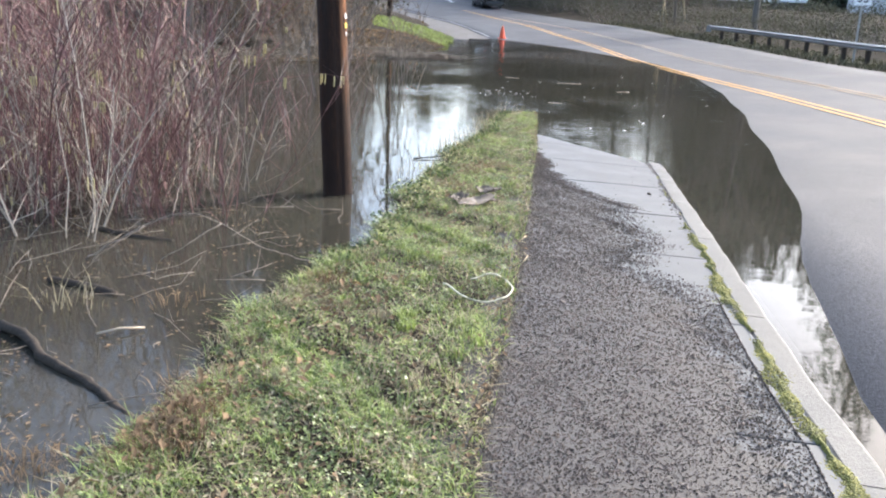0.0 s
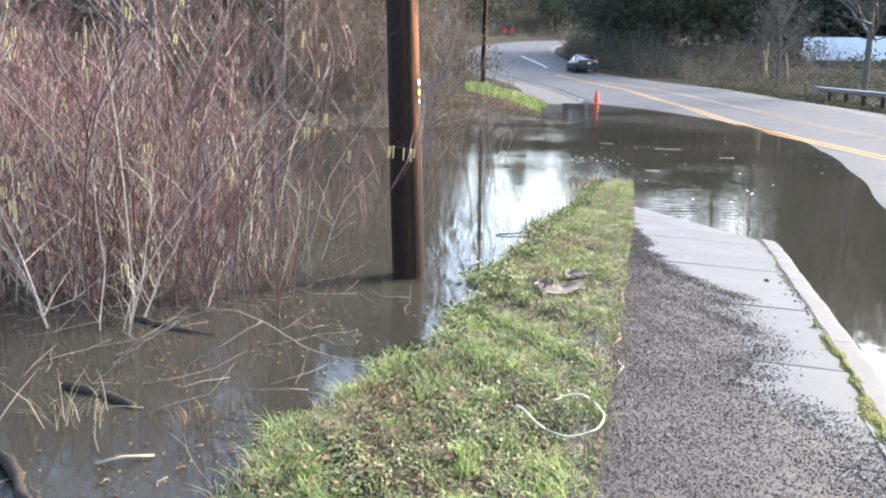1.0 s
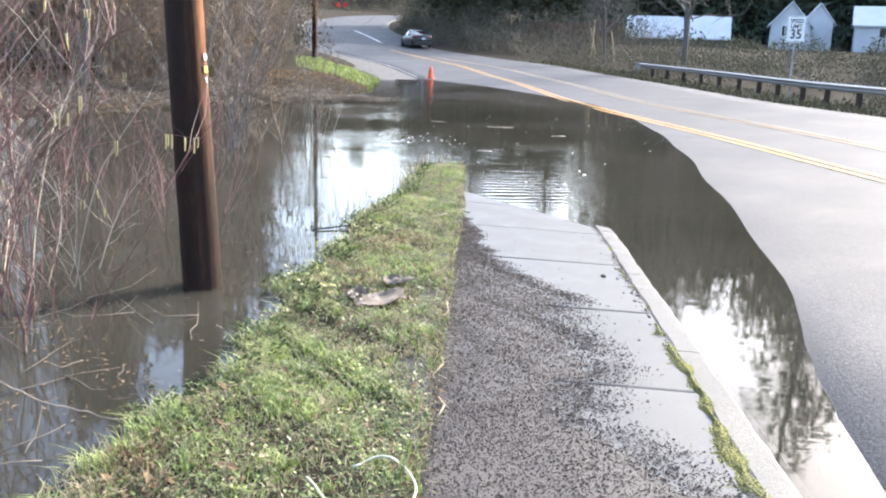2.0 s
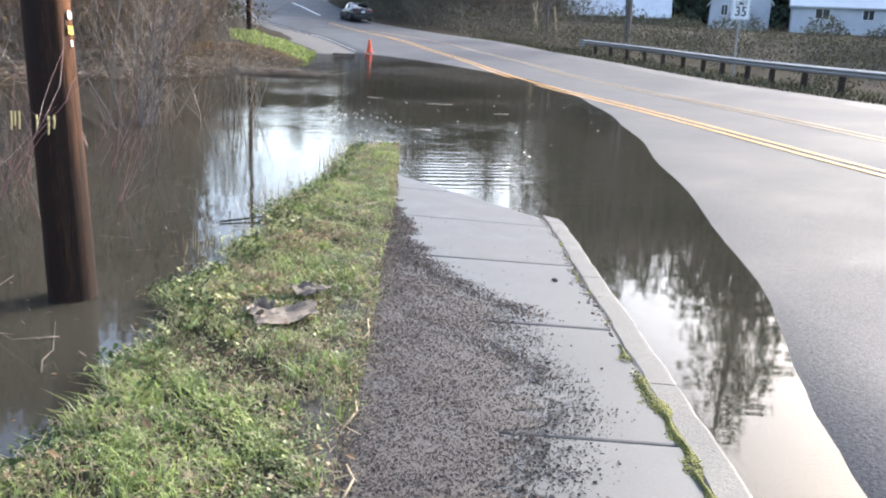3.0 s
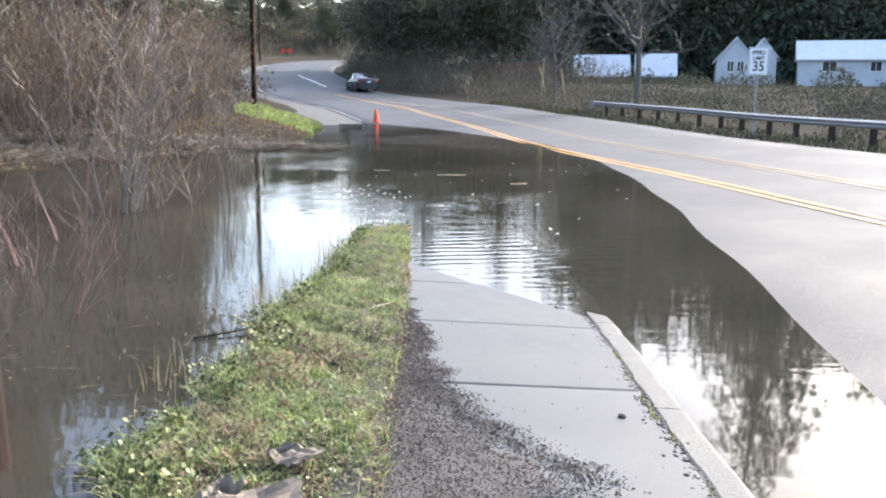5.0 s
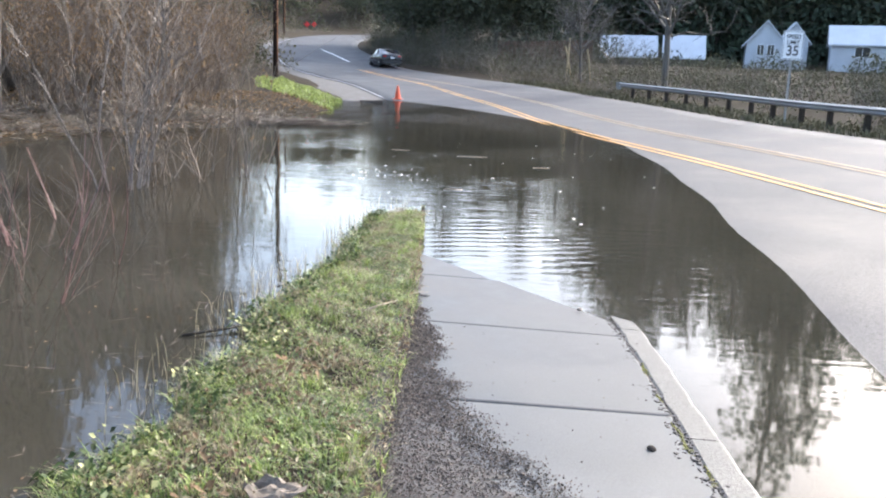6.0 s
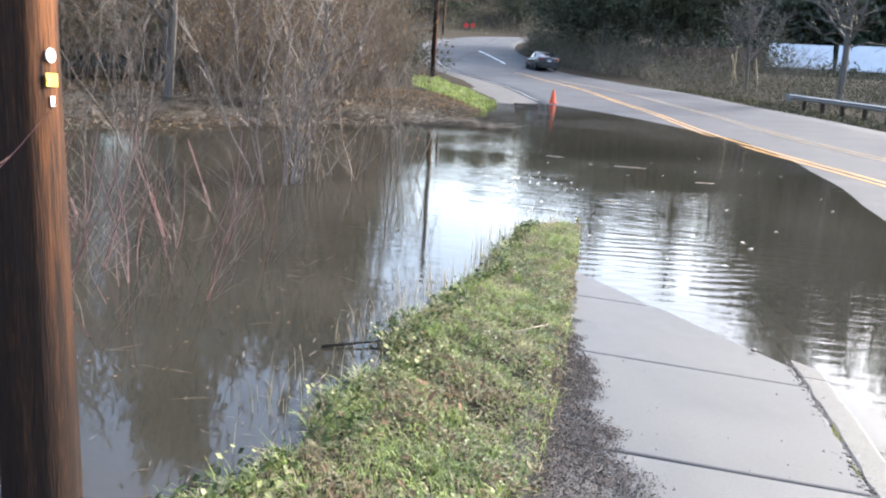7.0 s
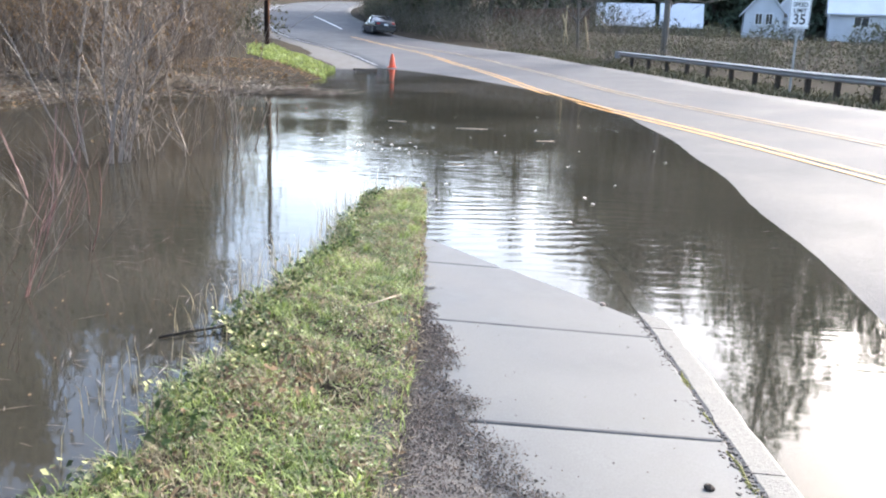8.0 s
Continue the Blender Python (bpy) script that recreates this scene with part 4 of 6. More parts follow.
# ---- the footway: slabs, curb, moss, gravel ----
def footway():
    root = tagged(new("pavement"), "wet grey concrete footway running down into flood water", "pavement", kind="structure")
    rng = random.Random(4)
    y = 8.97 - 1.37 * 9
    while y < 17.5:
        g, y1 = 0.005, y + 1.37
        top = []
        for yy, right in ((y + g, 0), (y + g, 1), (y1 - g, 1), (y1 - g, 0)):
            top.append(Vector((float(curb_x(yy)) - 0.158 if right else float(side_x(yy)), yy + (0.03 if right else 0), float(walk_z(yy)) + (-0.016 - float(dip(yy)) if right else 0.012) + rng.uniform(-0.002, 0.002))))
        mid = sum(top, Vector()) / 4
        bm = bmesh.new()
        rings = []
        for inset, drop in ((0.012, 0.0), (0.003, 0.004), (0.0, 0.012), (0.0, 0.12)):
            rings.append([bm.verts.new(p - mid + (mid - p).normalized() * inset * 1.4 - Vector((0, 0, drop))) for p in top])
        bm.faces.new(rings[0])
        for a, b in zip(rings, rings[1:]):
            for k in range(4):
                bm.faces.new((a[(k + 1) % 4], a[k], b[k], b[(k + 1) % 4]))
        ob = part("slab", bm, M_CONC, root)
        ob.location = mid
        y = y1
    curb = tagged(new("curb"), "pale worn concrete curb between footway and road", "curb", kind="structure")
    y = -4.1
    while y < 17.5:
        y1 = y + 1.83
        bm = bmesh.new()
        rows = []
        for k in range(13):
            yy = y + 0.004 + (y1 - y - 0.008) * k / 12
            x, z = float(curb_x(yy)), float(walk_z(yy)) - 0.012 - float(dip(yy))
            j = 0.003 * math.sin(yy * 7.3) + 0.003 * math.sin(yy * 17) + rng.uniform(-0.003, 0.003)
            rows.append([bm.verts.new(v) for v in ((x - 0.153, yy, z - 0.2), (x - 0.153 + 0.6 * j, yy, z - 0.006), (x - 0.141 + 1.5 * j, yy, z + 0.002), (x - 0.024 + j, yy, z - 0.001),
                                                   (x - 0.01 + j, yy, z - 0.007), (x - 0.002 + j, yy, z - 0.019), (x + 0.003, yy, z - 0.32))])
        for a, b in zip(rows, rows[1:]):
            for k in range(6):
                bm.faces.new((a[k], b[k], b[k + 1], a[k + 1]))
        bm.faces.new(rows[0])
        bm.faces.new(rows[-1][::-1])
        bmesh.ops.recalc_face_normals(bm, faces=bm.faces[:])
        part("curbstone", bm, M_CURB, curb)
        y = y1


def lumps(name, base, size, flat, material, rng):
    """Many small stones: a skewed base and a smaller top each."""
    n = len(base)
    a0 = rng.uniform(0, 6.283, n)
    v = np.zeros((n, 8, 3))
    for k in range(4):
        a = a0 + k * np.pi / 2 + rng.uniform(-0.4, 0.4, n)
        r = size * rng.uniform(0.6, 1.15, n)
        v[:, k] = base + np.c_[r * np.cos(a), r * np.sin(a), -0.25 * size]
        v[:, k + 4] = base + np.c_[r * 0.6 * np.cos(a), r * 0.6 * np.sin(a), size * flat * rng.uniform(0.6, 1.1, n)]
    i = np.arange(n)[:, None] * 8
    f = []
    for q in ((4, 5, 6, 7), (0, 1, 5, 4), (1, 2, 6, 5), (2, 3, 7, 6), (3, 0, 4, 7)):
        f += (i + np.array([q])).tolist()
    return mesh_of(name, v.reshape(-1, 3), f, material)


GRAVEL = np.array([(1.1, -6), (1.1, 3.2), (1.06, 3.8), (1.02, 4.5), (0.97, 4.9), (0.77, 5.4), (0.52, 5.8), (0.5, 6.3), (0.56, 6.8), (0.52, 7.05), (0.38, 7.3), (0.38, 7.9), (0.12, 8.3), (-0.06, 8.6), (-0.25, 8.9), (-0.3, 9.4), (-0.38, 9.9), (-0.52, 10.15), (-0.62, 11.3)], float)


def gravel():
    rng = np.random.default_rng(21)

    def edge(y):
        return np.interp(y, GRAVEL[:, 1], GRAVEL[:, 0]) + 0.05 * np.sin(y * 5.1) + 0.03 * np.sin(y * 13.7 + 1) + 0.02 * np.sin(y * 31)

    # tiny wet grit, in drifts, densest beside the grass
    n = 170000
    y = 1.4 + 9.6 * rng.uniform(0, 1, n) ** 1.3
    x = side_x(y) - 0.03 + (edge(y) - side_x(y)) * rng.uniform(0, 1.0, n) ** 1.1
    x = np.where(rng.uniform(0, 1, n) < 0.2, np.minimum(edge(y) + rng.normal(0, 1, n) * np.interp(y, [7, 8.4, 9.5], [0.09, 0.06, 0.03]), curb_x(y) - 0.24), x)
    x = np.maximum(x, side_x(y) - 0.07 * rng.uniform(0, 1, n))
    inner = np.clip((edge(y) - x) / 0.8, 0, 1)
    ok = rng.uniform(-1.3, 1.1, n) < wobble(x, y, 8.0) * 0.7 + 0.5 * wobble(x, y * 2.2, 23.0) + 0.75 * inner - 0.1
    x, y = x[ok], y[ok]
    n = len(x)
    a = rng.uniform(0, 6.283, n)
    r = rng.gamma(3.0, 0.0008, n) + 0.0015
    z = walk_z(y) + 0.018 - 0.023 * (x - side_x(y)) + 0.008 * (x < side_x(y) + 0.04)
    v = np.zeros((n, 4, 3))
    for k in range(3):
        w = a + k * 2.094 + rng.uniform(-0.3, 0.3, n)
        v[:, k] = np.c_[x + r * np.cos(w), y + r * np.sin(w), z - 0.001]
    v[:, 3] = np.c_[x + rng.normal(0, 0.3, n) * r, y + rng.normal(0, 0.3, n) * r, z + r * rng.uniform(0.5, 1.0, n)]
    i = np.arange(n)[:, None] * 4
    f = (i + np.array([[0, 1, 3]])).tolist() + (i + np.array([[1, 2, 3]])).tolist() + (i + np.array([[2, 0, 3]])).tolist()
    tagged(new("grit", mesh_of("grit", v.reshape(-1, 3), f, M_STONE)), "dark wet grit washed over the footway", "grit", kind="stuff")
    rows = []
    for yy in np.arange(1.0, 10.9, 0.025):
        e = float(edge(yy)) - 0.16 + rng.uniform(-0.05, 0.05) + 0.03 * math.sin(yy * 27)
        sx = float(side_x(yy))
        e = max(e, sx + 0.05)
        rows.append([(q, yy, float(walk_z(yy)) + 0.0168 - 0.023 * (q - sx)) for q in (e, e - 0.25 * (e - sx), sx + 0.3 * (e - sx), sx)])
    tagged(new("silt", strip("silt", rows, M_SILT)), "thin film of grey wet silt on the footway", "silt", kind="structure")
    # the dirt strip where footway meets grass
    rows = []
    for yy in np.arange(1.0, 12.2, 0.05):
        sx, w = float(side_x(yy)), 0.03 + 0.015 * math.sin(yy * 7.3) + 0.012 * math.sin(yy * 19.1 + 1) + 0.01 * math.sin(yy * 43)
        rows.append([(sx + max(0.015, w), yy, float(walk_z(yy)) + 0.0175 - 0.023 * w), (sx - 0.01, yy, float(walk_z(yy)) + 0.022), (sx - 0.09, yy, float(walk_z(yy)) + 0.03), (sx - 0.2 + 0.03 * math.sin(yy * 5.7), yy, float(walk_z(yy)) + 0.004)])
    tagged(new("dirt_edge", strip("dirt_edge", rows, M_GRIT, True)), "dark wet dirt along the edge of the footway", "dirt", kind="structure")
    # stones
    n = 20000
    y = 1.2 + 9.6 * rng.uniform(0, 1, n) ** 1.25
    x = side_x(y) + (edge(y) - side_x(y)) * rng.uniform(0, 1.0, n) ** 1.15
    stray = rng.uniform(0, 1, n) < 0.012
    fringe = rng.uniform(0, 1, n) < 0.3
    x = np.where(fringe, np.minimum(edge(y) + rng.normal(0, 1, n) * np.interp(y, [7, 8.4, 9.5], [0.1, 0.07, 0.03]), curb_x(y) - 0.24), x)
    x = np.maximum(x, side_x(y))
    x = np.where(stray, side_x(y) + (curb_x(y) - 0.25 - side_x(y)) * rng.uniform(0, 1, n), x)
    ok = rng.uniform(0, 1, n) < 0.55 + 0.45 * wobble(x, y, 9)
    x, y = x[ok | stray], y[ok | stray]
    size = rng.gamma(2.4, 0.001, len(x)) + 0.002
    xb, yb = rng.uniform(0, 1.1, 3000), rng.uniform(-4, 1.3, 3000)
    x, y, size = np.r_[x, xb], np.r_[y, yb], np.r_[size, rng.gamma(3.0, 0.0013, 3000) + 0.003]
    tagged(new("gravel", lumps("gravel", np.c_[x, y, walk_z(y) + 0.019 - 0.023 * (x - side_x(y))], size, 0.7, M_STONE, rng)), "small dark wet gravel scattered over the footway", "gravel", kind="stuff")
    # single larger stones
    for n, (x, y, r) in enumerate([(0.66, 8.56, 0.02), (0.83, 7.9, 0.012), (0.52, 6.6, 0.013), (0.1, 4.9, 0.016), (-0.24, 5.8, 0.018), (0.5, 10.9, 0.02), (0.42, 7.15, 0.012)]):
        bm = bmesh.new()
        bmesh.ops.create_icosphere(bm, subdivisions=2, radius=r)
        for w in bm.verts:
            w.co *= 1 + 0.35 * noise.noise(w.co / r + Vector((n * 7, 0, 0)))
            w.co.z *= 0.6
        ob = part("stone", bm, M_LOG if n < 2 else M_STONE)
        ob.location = (x, y, float(walk_z(y)) + 0.012 - 0.0224 * (x - float(side_x(y))) + r * 0.35)
        tagged(ob, "small dark stone lying on the wet footway", "stone", "stones on the footway")


def moss():
    """Moss and silt in the joint behind the curb."""
    rng = np.random.default_rng(33)
    base, size = [], []
    for _ in range(26000):
        y = rng.uniform(2.0, 10.2)
        c = 0.6 * math.sin(y * 2.3) + 0.7 * math.sin(y * 5.9 + 1) + 0.8 * math.sin(y * 13.1) + (0.45 if y < 7.3 else -1.35)
        if rng.uniform(-1.2, 1.2) < c:
            w = float(np.interp(y, [3, 5.4, 6.8, 7.6, 11], [0.045, 0.04, 0.026, 0.012, 0.01])) * (0.55 + 0.45 * math.sin(y * 8.7) * math.sin(y * 4.1) + 0.25 * math.sin(y * 23))
            d = rng.normal(0, 1)
            x = float(curb_x(y)) - 0.165 - 0.016 * math.sin(y * 3.7) - 0.008 * math.sin(y * 17) + w * d
            base.append((x, y, float(walk_z(y)) - 0.014 - float(dip(y)) + 0.014 * math.exp(-d * d) * (1 if y < 7.4 else 0.3)))
            size.append(rng.uniform(0.003, 0.0085) * (1.15 if y < 7.4 else 0.65))
    yc = rng.uniform(7.2, 11.7, 1100)
    yc = yc[rng.uniform(-1.6, 1, 1100) < np.sin(yc * 3.1) + 0.7 * np.sin(yc * 8.3)]
    xc = curb_x(yc) - 0.165 + rng.normal(0, 0.026, len(yc))
    rows = [[(float(curb_x(q)) - 0.143, q, float(walk_z(q)) - 0.017 - float(dip(q))), (float(curb_x(q)) - 0.172, q, float(walk_z(q)) - 0.0185 - float(dip(q)))] for q in np.arange(-3.5, 13.0, 0.1)]
    tagged(new("joint_fill", strip("joint_fill", rows, M_SILT)), "grey silt packed into the joint behind the curb", "silt", kind="structure")
    tagged(new("concrete_crumbs", lumps("concrete_crumbs", np.c_[xc, yc, walk_z(yc) - 0.013 - dip(yc)], rng.gamma(2.5, 0.0024, len(yc)) + 0.003, 0.25, M_SILT, rng)), "dark crumbled concrete and silt in the joint behind the curb", "rubble", kind="stuff")
    tagged(new("moss", lumps("moss", np.array(base), np.array(size), 0.3, M_MOSS, rng)), "yellow-green moss growing in the joint behind the curb", "moss", kind="stuff")


# ---- the grass verge ----
def heights(x, y):
    return np.concatenate([terrain(a, b) for a, b in zip(np.array_split(x, max(1, len(x) // 3000)), np.array_split(y, max(1, len(x) // 3000)))])


def verge_spots(rng, n, y0, y1, a=-0.06, b=1.1, near=1.4):
    y = y0 + (y1 - y0) * rng.uniform(0, 1, n) ** near
    vx, sx = verge_x(y), side_x(y)
    t = rng.uniform(a, b, n)
    x = vx + (sx - vx) * t + 0.05 * np.sin(y * 6) * (1 - t)
    return x, y, t


def grass():
    rng = np.random.default_rng(44)
    root = tagged(new("grass"), "short bright green grass with clover on the verge", "grass", kind="stuff")
    x, y, t = verge_spots(rng, 105000, 1.6, 15.1)
    lush = 0.8 * wobble(x, y, 3.1) + 0.8 * wobble(x, y, 11.3) + 0.4 * wobble(x, y, 27.0)
    ok = (rng.uniform(-1.3, 1.2, len(x)) < lush + 0.35) & ~((t > 0.95) & (rng.uniform(0, 1, len(x)) < 0.4))
    x, y, t, lush = x[ok], y[ok], t[ok], lush[ok]
    n = len(x)
    h = rng.uniform(0.012, 0.036, n) * np.clip(1 + 0.5 * lush, 0.4, 2) + 0.05 * np.clip(0.18 - t, 0, 0.2) / 0.2 * rng.uniform(0.2, 1, n)
    z = heights(x, y)
    green = rng.uniform(0, 1, n) < 0.55 + 0.4 * lush
    for name, pick, m in (("blade_carpet", green, M_GRASS), ("dry_blade_carpet", ~green, M_STRAW)):
        b = np.c_[x, y, z][pick]
        hh = h[pick]
        tagged(piece(name, blades(name, b, hh, hh * rng.uniform(0.6, 2.8, len(hh)), rng.uniform(0.003, 0.0065, len(hh)), m, rng), root), kind="stuff")
    x, y, t = verge_spots(rng, 80000, 1.6, 14.6, 0.0, 0.96)
    ok = rng.uniform(-1.2, 1.2, len(x)) < wobble(x + 5, y, 2.7) + 0.9 * wobble(x, y + 2, 9.1) + 0.1
    x, y = x[ok], y[ok]
    z = heights(x, y) + rng.uniform(0.004, 0.03, len(x))
    tagged(piece("clover", flat_leaves("clover", np.c_[x, y, z], rng.uniform(0.008, 0.021, len(x)), 0.6, M_CLOVER, rng, 0.8), root), kind="stuff")
    # the same verge behind, more thinly
    x, y, t = verge_spots(rng, 14000, -5.0, 1.7, near=1.0)
    h = rng.uniform(0.02, 0.06, len(x))
    tagged(piece("rear_blade_carpet", blades("rear_blade_carpet", np.c_[x, y, heights(x, y)], h, h * rng.uniform(0.4, 2.0, len(h)), rng.uniform(0.005, 0.01, len(h)), M_GRASS, rng), root), kind="stuff")
    # withered blades and leaf litter, thickest along the water and beside the footway
    x, y, t = verge_spots(rng, 17000, 1.6, 14.9, -0.04, 1.14)
    ok = rng.uniform(0, 1, len(x)) < 0.25 + 0.5 * np.clip(wobble(x + 7, y, 4.0), 0, 1) + 0.3 * np.abs(t - 0.5) * 2
    x, y = x[ok], y[ok]
    z = heights(x, y) + rng.uniform(0.005, 0.03, len(x))
    tagged(piece("thatch", flat_leaves("thatch", np.c_[x, y, z], rng.uniform(0.03, 0.12, len(x)), 0.25, M_STRAW, rng, 0.05), root), kind="stuff")
    x, y, t = verge_spots(rng, 7000, 1.6, 14.4, 0.0, 1.04)
    ok = rng.uniform(0, 1, len(x)) < 0.22 + 0.75 * np.clip(wobble(x + 3, y, 5.3) + 0.3 * wobble(x, y, 17.0), 0, 1) + 0.45 * (t > 0.92)
    x, y = x[ok], y[ok]
    z = heights(x, y) + rng.uniform(0.012, 0.035, len(x))
    tagged(new("leaf_litter", flat_leaves("leaf_litter", np.c_[x, y, z], rng.uniform(0.012, 0.042, len(x)), 0.5, M_DRYLEAF, rng, 0.6)), "brown fallen leaves scattered over the grass verge", "leaves", kind="stuff")
    x, y, t = verge_spots(rng, 9000, 1.6, 14.6, 0.0, 1.03)
    ok = rng.uniform(-0.5, 1, len(x)) < wobble(x + 9, y, 6.1) + 0.3 * wobble(x, y, 19.0)
    x, y = x[ok], y[ok]
    tagged(piece("bleached_scraps", flat_leaves("bleached_scraps", np.c_[x, y, heights(x, y) + rng.uniform(0.012, 0.035, len(x))], rng.uniform(0.012, 0.04, len(x)), 0.5, M_STRAW, rng, 0.4), root), kind="stuff")
    # thicker tufts standing out of the short grass, some of them withered
    for name, tufts, m in (("green_tufts", 170, M_GRASS), ("withered_tufts", 80, M_STRAW)):
        cx, cy, t = verge_spots(rng, tufts, 2.0, 14.4, 0.02, 0.95, 1.2)
        who = np.repeat(np.arange(tufts), rng.integers(26, 60, tufts))
        bx, by = cx[who] + rng.normal(0, 0.03, len(who)), cy[who] + rng.normal(0, 0.03, len(who))
        hh = rng.uniform(0.35, 1.0, len(who)) * rng.uniform(0.045, 0.09, tufts)[who]
        tagged(piece(name, blades(name, np.c_[bx, by, heights(bx, by)], hh, hh * rng.uniform(0.3, 1.6, len(hh)), rng.uniform(0.003, 0.006, len(hh)), m, rng), root), kind="stuff")
    # ragged leafy weeds at the water's edge
    x, y, t = verge_spots(rng, 4200, 5.5, 14.3, -0.09, 0.2, 1.0)
    ok = rng.uniform(-1, 1, len(x)) < wobble(x, y, 3.7) + 0.1
    x, y = x[ok], y[ok]
    z = np.maximum(heights(x, y), 0) + rng.uniform(0.01, 0.09, len(x))
    tagged(new("edge_weeds", flat_leaves("edge_weeds", np.c_[x, y, z], rng.uniform(0.015, 0.04, len(x)), 0.9, M_WEED, rng, 0.75)), "dark leafy weeds hanging over the water's edge", "weeds", kind="stuff")
    # pale flecks among the dark weeds: glints put into the leaf colour
    x, y, t = verge_spots(rng, 900, 6.6, 10.2, -0.12, 0.3, 1.0)
    ok = rng.uniform(-0.4, 1, len(x)) < wobble(x + 2, y, 4.3)
    x, y = x[ok], y[ok]
    z = np.maximum(heights(x, y), 0) + rng.uniform(0.03, 0.1, len(x))
    tagged(new("glinting_weeds", flat_leaves("glinting_weeds", np.c_[x, y, z], rng.uniform(0.018, 0.036, len(x)), 0.8, M_GLINTLEAF, rng, 0.75)), "weed leaves on the bank, coloured pale for the light they catch", "weeds", kind="stuff")
    x, y, t = verge_spots(rng, 380, 8.5, 14.6, -0.35, 0.1, 1.0)
    z = np.maximum(heights(x, y), -0.03)
    h = rng.uniform(0.08, 0.28, len(x))
    tagged(new("reeds", blades("reeds", np.c_[x, y, z], h, h * rng.uniform(0.1, 0.6, len(x)), np.full(len(x), 0.004), M_STRAW, rng)), "thin dry reeds standing in the shallow edge", "reeds", kind="stuff")
    # the bright tongue of grass beyond the flood
    n = 10000
    y = rng.uniform(33, 54, n)
    xl = np.interp(y, [33, 34, 37.7, 42, 48, 54], [-5.6, -6.9, -9.2, -11.2, -13.8, -15.5])
    xr = np.interp(y, [33, 36.3, 43.4, 54], [-5.0, -5.8, -9.2, -14.1])
    x = xl + (xr - xl) * rng.uniform(0, 1, n) + 0.7
    z = heights(x, y)
    ok = (z > -0.02) & (rng.uniform(-1.3, 1, n) < wobble(x, y, 1.3) + 0.5)
    h = rng.uniform(0.06, 0.2, n)
    b = np.c_[x, y, z][ok]
    tagged(new("bank_grass", blades("bank_grass", b, h[ok], h[ok] * rng.uniform(0.3, 1, len(b)), rng.uniform(0.02, 0.045, len(b)), M_GRASS, rng)), "bright green grass on the bank beyond the flood", "grass", kind="stuff")
    # weeds under the guardrail
    n, b = 9000, []
    for i in range(len(LINE)):
        if 8 < LINE[i, 1] < 60:
            for _ in range(80):
                o = LINE[i, 3] + rng.uniform(0.2, 2.2)
                b.append((*(LINE[i, :2] + NOR[i] * o + TAN[i] * rng.uniform(-0.4, 0.4)), 0))
    b = np.array(b)
    b[:, 2] = heights(b[:, 0], b[:, 1])
    h = rng.uniform(0.05, 0.2, len(b))
    tagged(new("roadside_weeds", blades("roadside_weeds", b, h, h * rng.uniform(0.3, 1.2, len(b)), rng.uniform(0.02, 0.05, len(b)), M_BRAMBLE, rng)), "dull brown-green weeds under the guardrail", "weeds", kind="stuff")


footway()
gravel()
moss()
grass()


# ---- poles, cables, signs, rails ----
def utility_pole(x, y, z, radius, height, lean=(0, 0), label="", seed=0):
    """A round wooden pole with drying cracks down its sides."""
    rng = random.Random(seed)
    n, rows = 40, 14
    groove = [0.008 * (rng.random() < 0.22) + 0.003 * rng.random() for _ in range(n)]
    bm = bmesh.new()
    rings = []
    for k in range(rows):
        h = -0.8 + (height + 0.8) * k / (rows - 1)
        r = radius * (1 - 0.28 * max(h, 0) / height)
        rings.append([bm.verts.new(((r - groove[j] * radius / 0.13 + 0.002 * math.sin(j * 1.7 + k)) * math.cos(6.2832 * j / n), (r - groove[j] * radius / 0.13) * math.sin(6.2832 * j / n), h)) for j in range(n)])
    for a, b in zip(rings, rings[1:]):
        for j in range(n):
            bm.faces.new((a[j], a[(j + 1) % n], b[(j + 1) % n], b[j]))
    bm.faces.new(rings[-1])
    root = tagged(new("utility_pole"), label, "utility pole")
    root.matrix_basis = pose(x, y, z, lean[0], lean[1], 0)
    part("shaft", bm, M_BARK, root, "", True)
    return root


